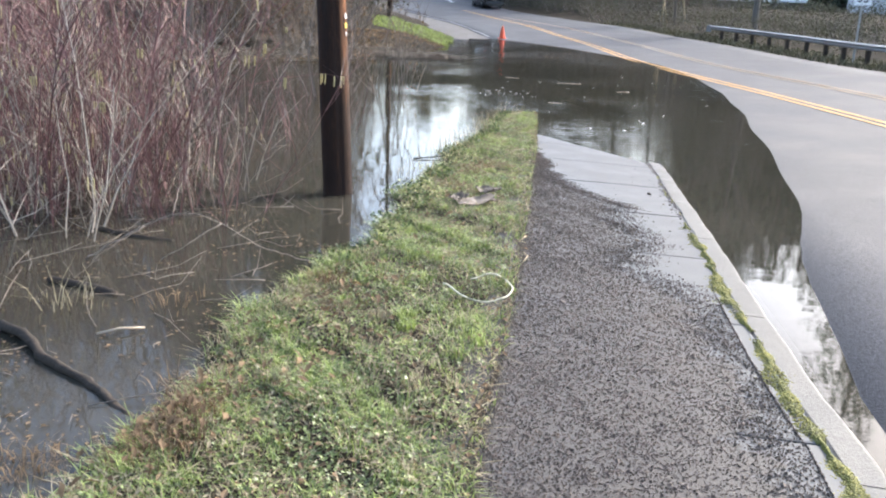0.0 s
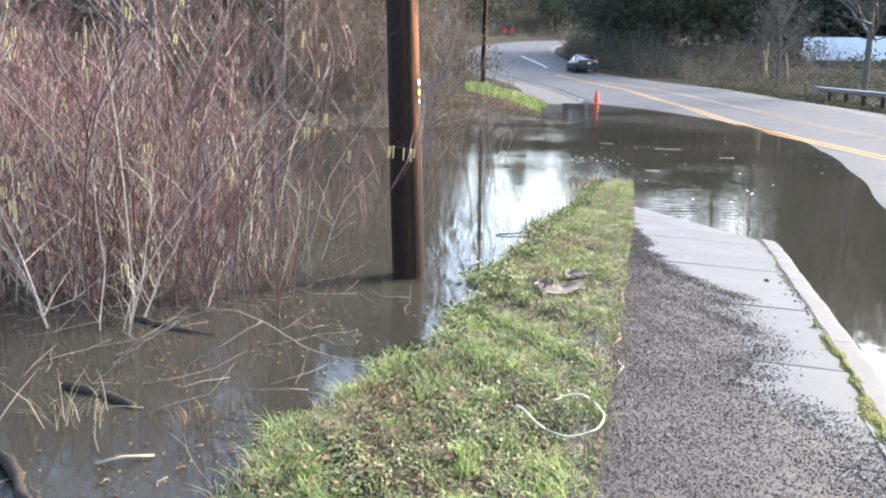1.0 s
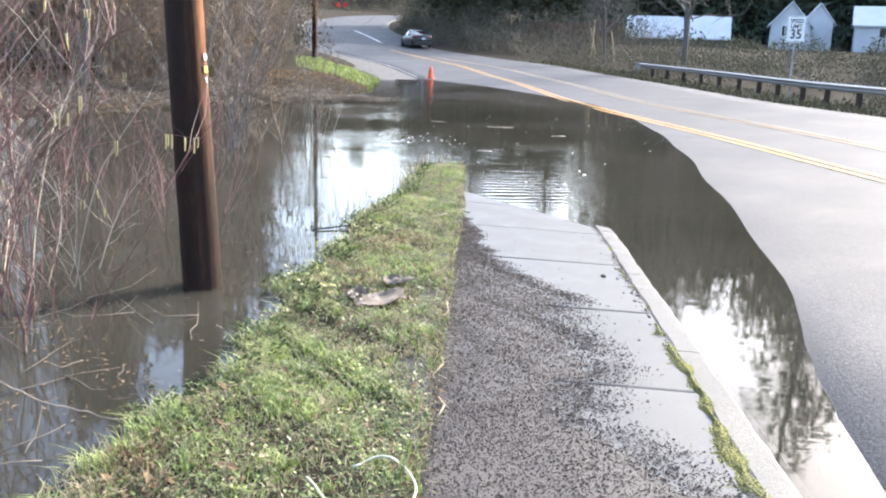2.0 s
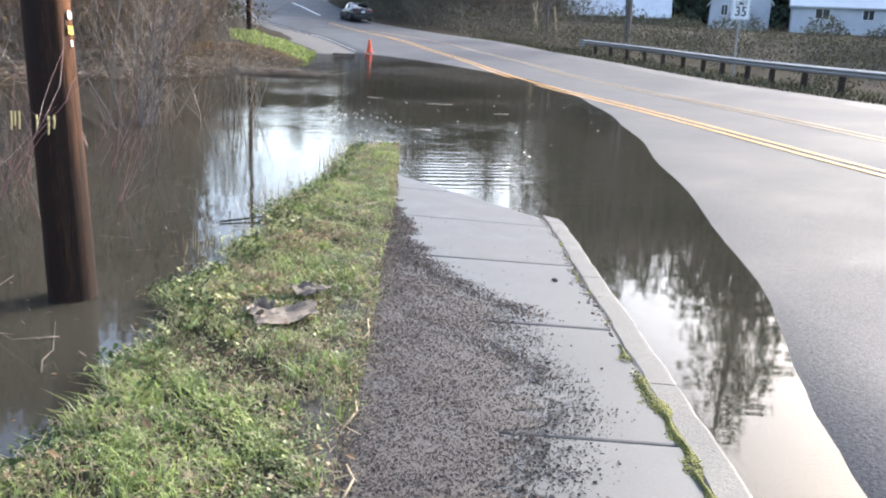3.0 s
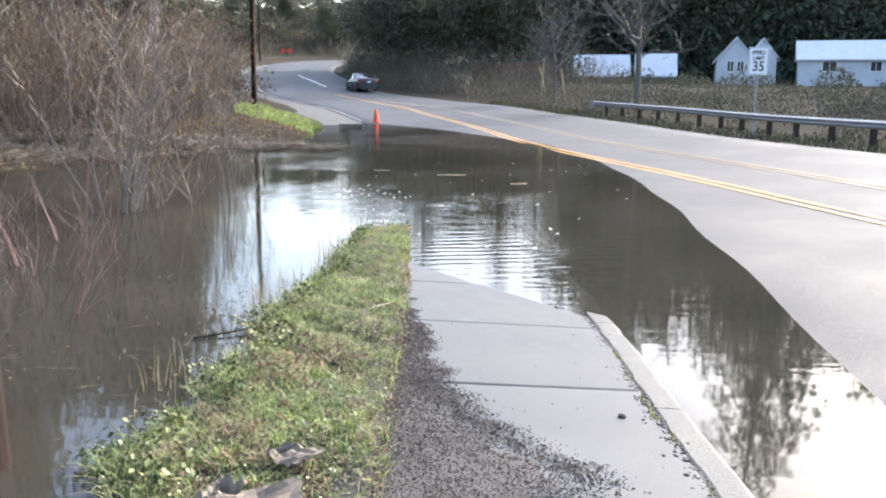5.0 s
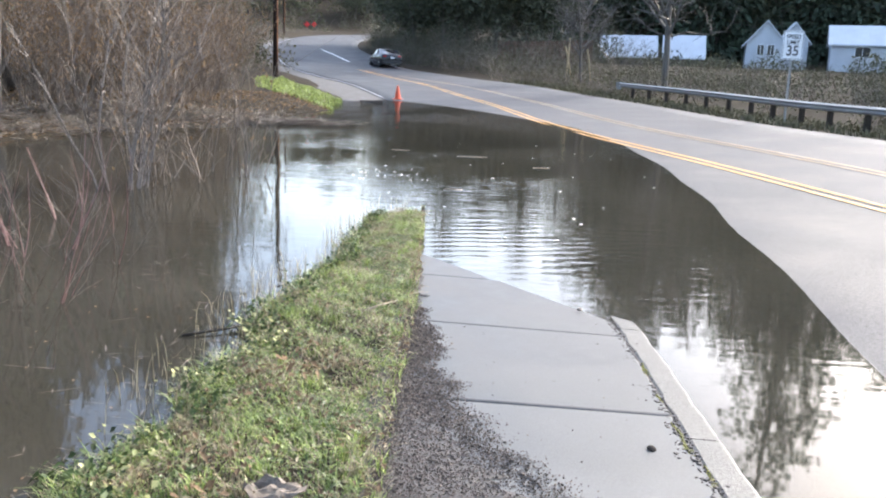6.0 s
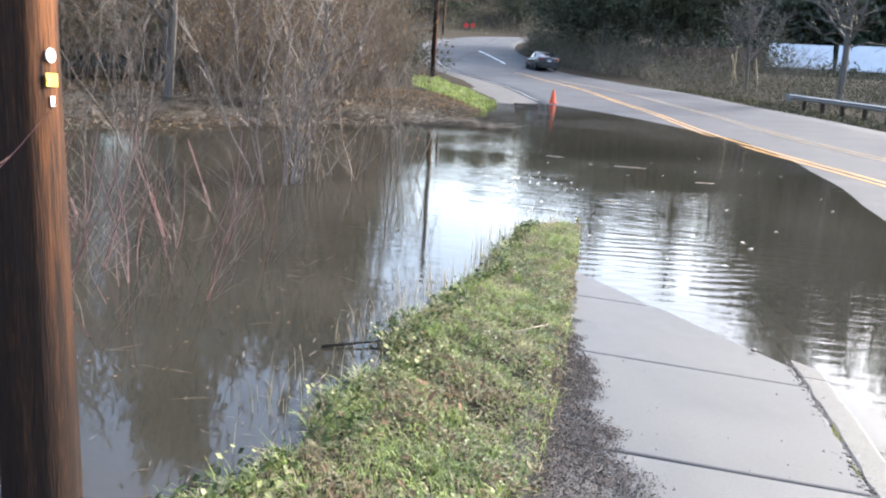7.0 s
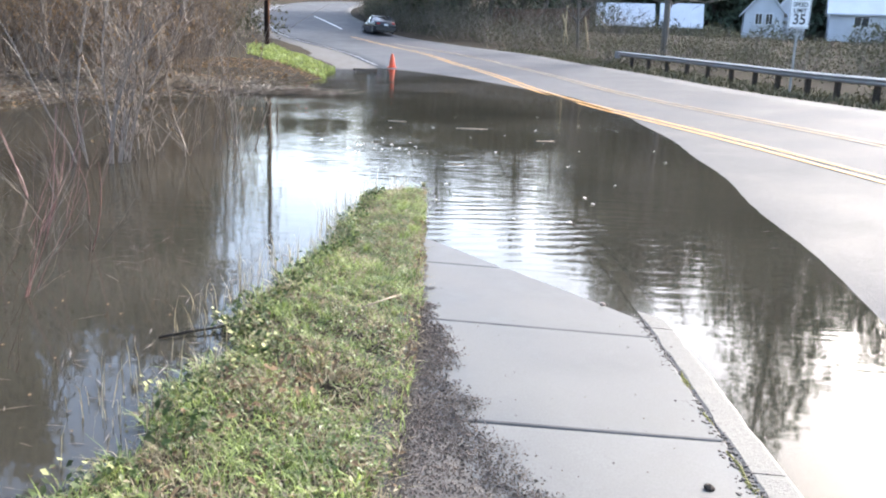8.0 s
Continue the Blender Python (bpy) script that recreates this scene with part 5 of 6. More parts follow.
def poles():
    p = utility_pole(-2.15, 7.92, 0, 0.135, 9.5, (-3.2, -3.4), "dark creosoted wooden utility pole standing in flood water", 3)
    for name, z, sy, sz, m, label in (("round_tag", 1.57, 0.05, 0.05, M_SIGN, "white round pole tag"), ("yellow_tag", 1.49, 0.058, 0.045, M_TAGY, "yellow metal pole tag"), ("small_tag", 1.42, 0.022, 0.035, M_SIGN, "small white pole tag")):
        if name == "round_tag":
            bm = turned([(0.024, 0), (0.025, 0.002), (0.024, 0.004)], 18)
            bmesh.ops.rotate(bm, verts=bm.verts[:], cent=(0, 0, 0), matrix=Matrix.Rotation(radians(90), 3, "Y"))
        else:
            bm = box(0.004, sy, sz, (0.002, 0, 0), 0.0012)
        ob = part(name, bm, m, p, label)
        ob.location = (0.1295, -0.01, z)
        for k in (-1, 1):
            if name == "yellow_tag":
                nail = part("nail", turned([(0.003, 0), (0.003, 0.003)], 8), M_STEEL, ob)
                nail.matrix_basis = pose(0.004, k * 0.022, 0, 0, 90, 0)
    for n, (x, y, h) in enumerate([(-13.59, 53.4, 11.0), (-32.6, 125.0, 11.0)]):
        z = float(terrain(x, y)[0])
        q = utility_pole(x, y, min(z, 0.55) if n == 0 else z, 0.15, h, (0, 0.4), "weathered wooden utility pole beside the road beyond the flood", 7 + n)
        part("crossarm", box(2.4, 0.1, 0.12, (0, -0.16, h - 0.7), 0.01), M_BARK, q)
        for k in (-1.05, -0.45, 0.45, 1.05):
            part("insulator", turned([(0.03, h - 0.64), (0.045, h - 0.6), (0.03, h - 0.55), (0.045, h - 0.52), (0.02, h - 0.47)], 10), M_PANE, q).location = (k, -0.16, 0)
    for k in (-1.05, 0.45, 1.05):
        for a, b in (((-13.59 + k, 53.3, 11.0), (-32.6 + k, 124.9, 15.2)), ((-2.2 + k * 0.3, 7.5, 9.4), (-13.59 + k, 53.3, 11.0))):
            s = Soup()
            pts = []
            for i in range(17):
                t = i / 16
                q = Vector(a).lerp(Vector(b), t)
                pts.append((q.x, q.y, q.z - 1.4 * 4 * t * (1 - t) * 0.6))
            s.tube(pts, 0.012, 0.012, 4)
            tagged(new("power_line", s.mesh("power_line", M_RUBBER)), "black overhead power line strung between poles", "cable", "overhead lines")


def traffic_cone(x, y, z):
    root = tagged(new("traffic_cone"), "orange traffic cone standing at the flood's edge", "traffic cone")
    root.location = (x, y, z)
    part("base", box(0.42, 0.42, 0.04, (0, 0, 0.02), 0.012), M_CONE, root)
    part("body", turned([(0.15, 0.03), (0.138, 0.06), (0.09, 0.36), (0.04, 0.59), (0.034, 0.6)], 28), M_CONE, root, "", True)


def speed_sign(x, y):
    z = float(terrain(x, y)[0])
    root = tagged(new("speed_limit_sign"), "white speed limit sign on a post behind the guardrail", "road sign")
    root.matrix_basis = pose(x, y, z, 0, 0, 12)
    top = 2.89 - z
    part("post", box(0.06, 0.05, top + 0.3, (0, 0.03, (top - 0.3) / 2), 0.008), M_STEEL, root)
    panel = part("panel", box(0.66, 0.006, 0.84, (0, -0.002, top - 0.42), 0.002), M_SIGN, root)
    bm = bmesh.new()
    for sx, sz, px, pz in ((0.61, 0.012, 0, 0.395), (0.61, 0.012, 0, -0.395), (0.012, 0.79, 0.305, 0), (0.012, 0.79, -0.305, 0)):
        box(sx, 0.003, sz, (px, -0.0065, top - 0.42 + pz), 0, bm)
    part("border", bm, M_BLACK, panel)
    for text, size, pz in (("SPEED", 0.17, 0.2), ("LIMIT", 0.17, 0.03), ("35", 0.42, -0.3)):
        cu = bpy.data.curves.new("words", "FONT")
        cu.body, cu.size, cu.align_x, cu.extrude, cu.offset = text, size, "CENTER", 0.002, 0.006 if size > 0.3 else 0.003
        tmp = bpy.data.objects.new("words", cu)
        scene.collection.objects.link(tmp)
        bpy.context.view_layer.update()
        me = bpy.data.meshes.new_from_object(tmp.evaluated_get(bpy.context.evaluated_depsgraph_get()))
        bpy.data.objects.remove(tmp)
        me.materials.clear()
        me.materials.append(M_BLACK)
        ob = piece("number" if text == "35" else "word", me, panel)
        ob.matrix_basis = pose(0, -0.009, top - 0.42 + pz, 90, 0, 0)
    for pz in (0.3, -0.33):
        b = part("bolt", turned([(0.012, 0), (0.012, 0.006)], 8), M_STEEL, panel)
        b.matrix_basis = pose(0, -0.006, top - 0.42 + pz, 90, 0, 0)


def guardrail():
    root = tagged(new("guardrail"), "galvanised steel guardrail along the far side of the road", "guardrail")
    idx = [i for i in range(len(LINE)) if 4 < LINE[i, 1] < 46.5]
    off = lambda y: float(np.interp(y, [4, 20, 30, 36, 46.5], [7.0, 7.1, 7.4, 7.5, 7.5]))
    prof = [(d, 0.1 + 0.68 * h) for d, h in ((0.0, 0.31), (0.03, 0.29), (0.08, 0.245), (0.08, 0.215), (0.0, 0.17), (0.0, 0.14), (0.08, 0.095), (0.08, 0.065), (0.03, 0.02), (0.0, 0.0))]
    n = 0
    for a in range(0, len(idx) - 1, 6):
        run = idx[a:a + 7]
        rows = []
        for i in run:
            o = off(LINE[i, 1])
            z = float(terrain(*(LINE[i, :2] + NOR[i] * o))[0]) + 0.4
            rows.append([(*(LINE[i, :2] + NOR[i] * (o - d)), z + h) for d, h in prof] + [(*(LINE[i, :2] + NOR[i] * (o + 0.004)), z + h) for h in (0.1, 0.31)])
        v = [p for r in rows for p in r]
        m = len(rows[0])
        f = [(q * m + k, q * m + (k + 1) % m, (q + 1) * m + (k + 1) % m, (q + 1) * m + k) for q in range(len(rows) - 1) for k in range(m)]
        piece("beam", mesh_of("beam", v, f, M_STEEL), root)
    for i in idx[1::3]:
        o = off(LINE[i, 1])
        p = LINE[i, :2] + NOR[i] * (o + 0.12)
        z = float(terrain(*p)[0])
        ob = part("post", box(0.12, 0.16, 1.0, (0, 0, 0.18), 0.012), M_LOG, root)
        ob.matrix_basis = pose(p[0], p[1], z, 0, 0, 12)
    i = idx[-1]
    p = LINE[i, :2] + NOR[i] * off(LINE[i, 1])
    bm = box(0.02, 0.5, 0.34, (0, 0, 0), 0.006)
    ob = part("end_plate", bm, M_STEEL, root)
    ob.matrix_basis = pose(p[0] - 0.05, p[1] + 0.2, float(terrain(*p)[0]) + 0.55, 0, 0, 25)


# ---- the car ----
def car(x, y):
    i = int(road_at(np.array([x]), np.array([y]))[0][0])
    o = (x - LINE[i, 0]) * NOR[i, 0] + (y - LINE[i, 1]) * NOR[i, 1]
    root = tagged(new("car"), "black four-door sedan driving away on the wet road", "car")
    root.matrix_basis = pose(x, y, road_z(i, o), 0, 0, math.degrees(math.atan2(-TAN[i, 0], TAN[i, 1])) + 4)
    # side outline (along, height), half width; the nose points along +y
    low = [(-2.35, 0.45, 0.72), (-2.38, 0.7, 0.8), (-2.3, 0.98, 0.82), (-1.75, 1.03, 0.86), (-0.9, 0.98, 0.89), (0.6, 0.96, 0.89), (1.5, 0.88, 0.86), (2.2, 0.72, 0.78), (2.38, 0.5, 0.66)]
    bm = bmesh.new()
    rows = []
    for a, h, w in low:
        rows.append([bm.verts.new(v) for v in ((-w * 0.93, a, 0.2), (-w, a, 0.32), (-w * 1.01, a, min(0.62, h * 0.75)), (-w * 0.97, a, h - 0.08), (-w * 0.86, a, h - 0.01), (0, a, h + 0.02),
                                               (w * 0.86, a, h - 0.01), (w * 0.97, a, h - 0.08), (w * 1.01, a, min(0.62, h * 0.75)), (w, a, 0.32), (w * 0.93, a, 0.2))])
    for a, b in zip(rows, rows[1:]):
        for k in range(10):
            bm.faces.new((a[k], a[k + 1], b[k + 1], b[k]))
    bm.faces.new(rows[0][::-1])
    bm.faces.new(rows[-1])
    bmesh.ops.recalc_face_normals(bm, faces=bm.faces[:])
    part("body", bm, M_CARPAINT, root, "", True)
    # glasshouse, with roof above it
    def cabin(rings, name, m):
        bm = bmesh.new()
        rows = [[bm.verts.new((sx * w, a, h)) for sx, a in ((-1, a0), (1, a0), (1, a1), (-1, a1))] for h, w, a0, a1 in rings]
        for p, q in zip(rows, rows[1:]):
            for k in range(4):
                bm.faces.new((p[k], p[(k + 1) % 4], q[(k + 1) % 4], q[k]))
        bm.faces.new(rows[-1])
        bmesh.ops.bevel(bm, geom=[e for e in bm.edges if not e.is_boundary], offset=0.05, segments=3, affect="EDGES")
        return part(name, bm, m, root, "", True)
    cabin([(0.96, 0.8, -1.85, 1.15), (1.38, 0.6, -0.95, 0.3)], "windows", M_GLASS).name = "glasshouse"
    cabin([(1.365, 0.63, -1.0, 0.36), (1.43, 0.57, -0.85, 0.2)], "roof", M_CARPAINT)
    for sx in (-1, 1):
        s = Soup()
        s.tube([(sx * 0.79, -1.88, 0.99), (sx * 0.63, -1.0, 1.38)], 0.045, 0.04, 6)
        piece("rear_pillar", s.mesh("rear_pillar", M_CARPAINT), root)
        s = Soup()
        s.tube([(sx * 0.81, -0.35, 0.97), (sx * 0.63, -0.35, 1.38)], 0.035, 0.035, 6)
        piece("middle_pillar", s.mesh("middle_pillar", M_CARPAINT), root)
        part("tail_light", box(0.3, 0.1, 0.13, (sx * 0.62, -2.33, 0.82), 0.03), M_TAIL, root, "red tail light")
        part("mirror", box(0.18, 0.09, 0.12, (sx * 0.96, 0.62, 1.0), 0.03), M_CARPAINT, root)
        for a in (-1.42, 1.42):
            w = part("wheel", turned([(0.2, -0.1), (0.31, -0.1), (0.33, -0.06), (0.33, 0.06), (0.31, 0.1), (0.2, 0.1)], 24), M_RUBBER, root)
            w.matrix_basis = pose(sx * 0.8, a, 0.33, 0, 90, 0)
            part("rim", turned([(0.2, -0.085), (0.05, -0.105), (0.05, 0.105), (0.2, 0.085)], 20), M_ALLOY, w, "alloy rim")
    part("bumper", box(1.6, 0.12, 0.22, (0, -2.36, 0.42), 0.04), M_GREEN_TANK, root)
    part("number_plate", box(0.31, 0.012, 0.15, (0, -2.405, 0.72), 0.003), M_SIGN, root, "pale number plate")
    part("wheel_housing", box(1.5, 3.8, 0.25, (0, 0, 0.3), 0.02), M_BLACK, root)


# ---- houses, fence, stakes, markers ----
def house(name, x, y, turn, w, d, eave, ridge, roof_mat, wall_mat, label, windows=(), gable_front=False):
    z = float(terrain(x, y)[0]) - 0.3
    root = tagged(new(name), label, "house")
    root.matrix_basis = pose(x, y, 0, 0, 0, turn)
    hw, hd = w / 2, d / 2
    bm = bmesh.new()
    lo = [bm.verts.new(v) for v in ((-hw, -hd, z), (hw, -hd, z), (hw, hd, z), (-hw, hd, z))]
    hi = [bm.verts.new(v) for v in ((-hw, -hd, eave), (hw, -hd, eave), (hw, hd, eave), (-hw, hd, eave))]
    for k in range(4):
        bm.faces.new((lo[k], lo[(k + 1) % 4], hi[(k + 1) % 4], hi[k]))
    if gable_front:
        a, b = bm.verts.new((0, -hd, ridge - 0.1)), bm.verts.new((0, hd, ridge - 0.1))
        bm.faces.new((hi[0], hi[1], a))
        bm.faces.new((hi[2], hi[3], b))
    else:
        a, b = bm.verts.new((-hw, 0, ridge - 0.1)), bm.verts.new((hw, 0, ridge - 0.1))
        bm.faces.new((hi[3], hi[0], a))
        bm.faces.new((hi[1], hi[2], b))
    part("wall", bm, wall_mat, root)
    t = 0.14
    for side in (-1, 1):
        ln, half = (d, hw) if gable_front else (w, hd)
        bm = bmesh.new()
        e, g = half + 0.35, ln / 2 + 0.3
        drop = (ridge - eave) * e / half
        pts = [(side * e, -g, ridge - drop), (0, -g, ridge), (0, g, ridge), (side * e, g, ridge - drop)]
        if not gable_front:
            pts = [(q, p, h) for p, q, h in pts]
        v0 = [bm.verts.new(p) for p in pts]
        v1 = [bm.verts.new((p[0], p[1], p[2] + t)) for p in pts]
        bm.faces.new(v0)
        bm.faces.new(v1[::-1])
        for k in range(4):
            bm.faces.new((v0[k], v1[k], v1[(k + 1) % 4], v0[(k + 1) % 4]))
        bmesh.ops.recalc_face_normals(bm, faces=bm.faces[:])
        roof = part("roof", bm, roof_mat, root)
        for k in range(1, int(ln / 0.9)):
            p = -ln / 2 + k * 0.9
            s = Soup()
            q = [(side * e, p, ridge - drop + t + 0.02), (0, p, ridge + t + 0.02)]
            s.tube([(b_, a_, h_) for a_, b_, h_ in q] if not gable_front else q, 0.025, 0.025, 4)
            piece("seam", s.mesh("seam", roof_mat), roof)
    for wx, wz, ww, wh in windows:
        win = part("window", box(ww + 0.16, 0.08, wh + 0.16, (wx, -hd - 0.02, wz), 0.015), M_SIGN, root)
        part("pane", box(ww, 0.02, wh, (wx, -hd - 0.07, wz)), M_PANE, win)
        part("glazing_bar", box(0.05, 0.03, wh, (wx, -hd - 0.075, wz)), M_SIGN, win)


def neighbours():
    house("shed_house", 11.2, 106, -4, 5.6, 4.4, 3.1, 5.1, M_ROOF, M_DARKWALL, "low dark house with a pale metal roof")
    house("shed_house", 17.0, 105, -8, 3.9, 4.4, 3.1, 5.2, M_ROOF, M_DARKWALL, "small dark outbuilding with a pale metal roof")
    house("gabled_house", 25.2, 104, -12, 3.8, 8, 4.6, 6.75, M_ROOF, M_SIDING, "pale blue-grey gabled house with small windows", [(-0.5, 3.9, 0.6, 1.0), (0.5, 3.9, 0.6, 1.0)], True)
    house("gabled_house", 28.6, 106, -12, 2.8, 6, 5.0, 6.8, M_ROOF, M_SIDING, "pale grey gabled wing of a house", [], True)
    house("long_house", 36.5, 101, -16, 10.5, 6, 4.7, 6.5, M_ROOF, M_SIDING, "long pale house with a white metal roof", [(-2.3, 3.9, 1.3, 0.9), (2.0, 3.9, 1.0, 0.9)])
    # brown board fence beyond the guardrail
    root = tagged(new("board_fence"), "weathered red-brown board fence below the trees", "fence")
    me = mesh_of("board", [(-0.07, -0.012, 0), (0.07, -0.012, 0), (0.07, 0.012, 0), (-0.07, 0.012, 0), (-0.07, -0.012, 1.7), (0.07, -0.012, 1.7), (0.07, 0.012, 1.7), (-0.07, 0.012, 1.7)],
                 [(0, 1, 5, 4), (1, 2, 6, 5), (2, 3, 7, 6), (3, 0, 4, 7), (4, 5, 6, 7)], M_FENCE)
    rng = random.Random(8)
    for k in range(52):
        t = k / 51
        x, y = -2.4 + 7.6 * t, 84.5 - 7.0 * t
        piece("board", me, root, pose(x, y, float(terrain(x, y)[0]) + rng.uniform(0.05, 0.1), 0, rng.uniform(-0.6, 0.6), -42.6))
    for h in (0.45, 1.4):
        s = Soup()
        s.tube([(-2.4 + 7.6 * k / 6, 84.56 - 7.0 * k / 6, float(terrain(-2.4 + 7.6 * k / 6, 84.5 - 7.0 * k / 6)[0]) + h) for k in range(7)], 0.05, 0.05, 4)
        piece("rail", s.mesh("rail", M_FENCE), root)
    for x, y, h, a in ((2.6, 62, 2.6, 3), (3.0, 62.3, 2.1, -14), (4.1, 61, 2.0, -10)):
        ob = part("stake", turned([(0.06, -0.3), (0.06, h), (0.045, h + 0.05)], 8), M_TAN)
        ob.matrix_basis = pose(x, y, float(terrain(x, y)[0]), 0, a, 0)
        tagged(ob, "bare tan wooden stake leaning in the brambles", "stake", "stakes")
    # two red warning boards far off at the bend
    for k in (0, 1):
        x, y = -33.2 + k * 1.1, 140.4
        z = float(terrain(x, y)[0])
        root = tagged(new("warning_sign"), "small red diamond warning sign on a stand", "road sign", "warning signs")
        root.matrix_basis = pose(x, y, z, 0, 0, 8)
        bm = box(0.62, 0.02, 0.62, (0, 0, 0), 0.01)
        bmesh.ops.rotate(bm, verts=bm.verts[:], cent=(0, 0, 0), matrix=Matrix.Rotation(radians(45), 3, "Y"))
        ob = part("board", bm, M_REDSIGN, root)
        ob.location = (0, 0, 6.8 - z)
        part("stand", box(0.05, 0.05, 6.8 - z, (0, 0.05, (6.8 - z) / 2), 0.005), M_BLACK, root)


poles()
traffic_cone(-5.5, 44.2, 0.005)
speed_sign(8.05, 33.2)
guardrail()
car(-11.67, 79.55)
neighbours()


# ---- debris: sticks, logs, cord, leaves ----
def stick(name, pts, r0_, r1_, material, label, category="stick", group=""):
    s = Soup()
    if name == "log":
        p = spline(pts, 0.04)
        s.tube([tuple(q) for q in p], r0_, r1_, 9)
        s.v = [tuple(Vector(v) + Vector((0, 0, 1)) * r0_ * 0.5 * noise.noise(Vector(v) * 9) + Vector((1, 1, 0)) * r0_ * 0.4 * noise.noise(Vector(v) * 17)) for v in s.v]
    else:
        s.tube(pts, r0_, r1_, 7)
    return tagged(new(name, s.mesh(name, material, True)), label, category, group)


def debris():
    rng = np.random.default_rng(77)
    stick("log", [(-2.75, 4.1, 0.025), (-2.5, 3.97, 0.03), (-2.3, 3.8, 0.015), (-1.95, 3.62, 0.01), (-1.6, 3.38, -0.015)], 0.027, 0.021, M_LOG, "dark waterlogged log lying half under water", "log")
    stick("log", [(-3.0, 4.88, 0.01), (-2.75, 4.84, 0.012), (-2.5, 4.77, 0.0)], 0.022, 0.025, M_LOG, "short dark log floating among the twigs", "log")
    stick("log", [(-3.5, 6.1, -0.005), (-3.1, 5.97, 0.004), (-2.75, 5.95, -0.01)], 0.024, 0.02, M_LOG, "dark waterlogged log lying below the shrubs", "log")
    b = [(-1.6, 5.6, 0.05), (-1.78, 5.58, 0.1), (-1.95, 5.52, 0.17), (-2.13, 5.42, 0.31), (-2.24, 5.36, 0.37), (-2.4, 5.3, 0.37), (-2.6, 5.3, 0.28), (-2.85, 5.35, 0.14), (-3.1, 5.4, -0.02)]
    root = tagged(new("fallen_branch"), "arched bare branch reaching from the water to the bank", "branch")
    for name, pts, ra, rb in (("limb", b, 0.003, 0.007), ("side_shoot", [b[3], (-2.28, 5.2, 0.2), (-2.42, 5.12, 0.1), (-2.43, 5.1, 0.0)], 0.007, 0.005), ("side_shoot", [b[6], (-2.75, 5.1, 0.16), (-2.9, 4.95, 0.0)], 0.007, 0.004), ("side_shoot", [b[5], (-2.45, 5.5, 0.5), (-2.42, 5.6, 0.62)], 0.006, 0.003)):
        s = Soup()
        q = spline(pts, 0.04)
        q += rng.normal(0, 0.004, q.shape)
        s.tube([tuple(v) for v in q], ra * 0.8, rb * 0.75, 7)
        piece(name, s.mesh(name, M_GREY_STEM if name == "limb" else M_BROWN_STEM, True), root)
    stick("stick", [(-2.24, 4.15, 0.015), (-2.15, 4.22, 0.03), (-2.05, 4.3, 0.015)], 0.005, 0.007, M_STICK, "pale bleached stick floating near the bank", "stick")
    stick("stick", [(-0.36, 7.35, 0.17), (-0.33, 7.18, 0.165), (-0.35, 7.0, 0.17)], 0.0035, 0.003, M_TAN, "thin bent pale twig along the footway edge", "stick")
    stick("stick", [(-0.27, 6.38, 0.165), (-0.25, 6.27, 0.175), (-0.28, 6.12, 0.17)], 0.005, 0.006, M_TAN, "reddish broken stick along the footway edge", "stick")
    stick("stick", [(-0.22, 5.85, 0.175), (-0.18, 5.75, 0.18), (-0.2, 5.6, 0.175)], 0.004, 0.005, M_TAN, "short pale twig along the footway edge", "stick")
    stick("stick", [(-0.9, 10.4, 0.08), (-0.8, 10.55, 0.085), (-0.72, 10.7, 0.075)], 0.006, 0.004, M_STICK, "thin pale twig lying in the grass", "stick")
    stick("stick", [(-1.9, 9.9, 0.01), (-1.6, 10.1, 0.025), (-1.3, 10.35, 0.05)], 0.008, 0.006, M_LOG, "dark wet stick at the water's edge", "stick")
    for _ in range(120):
        x, y = rng.uniform(-4.6, -1.75), rng.uniform(2.6, 7.4)
        a, ln = rng.uniform(0, 6.283), rng.uniform(0.12, 0.6)
        pts = [(x + math.cos(a) * ln * k / 3 + rng.normal(0, 0.012), y + math.sin(a) * ln * k / 3 + rng.normal(0, 0.012), 0.006 + (0.16 * rng.uniform() if k == 3 else 0.012 * k)) for k in range(4)]
        stick("floating_twig", pts, 0.0034, 0.0014, M_BROWN_STEM if rng.uniform() < 0.9 else M_GREY_STEM, "thin dead twig floating in the flood water", "twig", "floating twigs")
    # the loop of pale cord on the grass
    pts = [(-0.58, 4.97, 0.2), (-0.48, 4.82, 0.205), (-0.38, 4.68, 0.2), (-0.28, 4.66, 0.205), (-0.19, 4.72, 0.2), (-0.17, 4.84, 0.205), (-0.2, 4.97, 0.2), (-0.27, 5.06, 0.205), (-0.36, 5.1, 0.21), (-0.43, 5.04, 0.2)]
    p = spline(pts, 0.03)
    p[:, 2] = heights(p[:, 0], p[:, 1]) + 0.04 + 0.006 * np.sin(np.arange(len(p)) * 0.7)
    stick("cord", [tuple(q) for q in p], 0.0042, 0.0042, M_CORD, "loop of pale cord lying on the grass", "cord")

    # crumpled weathered card on the grass
    def crumpled(x, y, sx, sy, rz, lift, seed):
        bm = bmesh.new()
        bmesh.ops.create_grid(bm, x_segments=9, y_segments=7, size=0.5)
        for v in bm.verts:
            q = Vector((v.co.x * 4, v.co.y * 4, seed))
            r = 1 + 0.35 * noise.noise(Vector((math.atan2(v.co.y, v.co.x) * 1.5, seed, 0)))
            v.co = Vector((v.co.x * sx * r, v.co.y * sy * r, lift * (0.5 + noise.noise(q)) + 0.03 * abs(v.co.x)))
        bmesh.ops.solidify(bm, geom=bm.faces[:], thickness=0.003)
        ob = part("crumpled_card", bm, M_CARD)
        ob.matrix_basis = pose(x, y, float(terrain(x, y)[0]) + 0.03, 4, -6, rz)
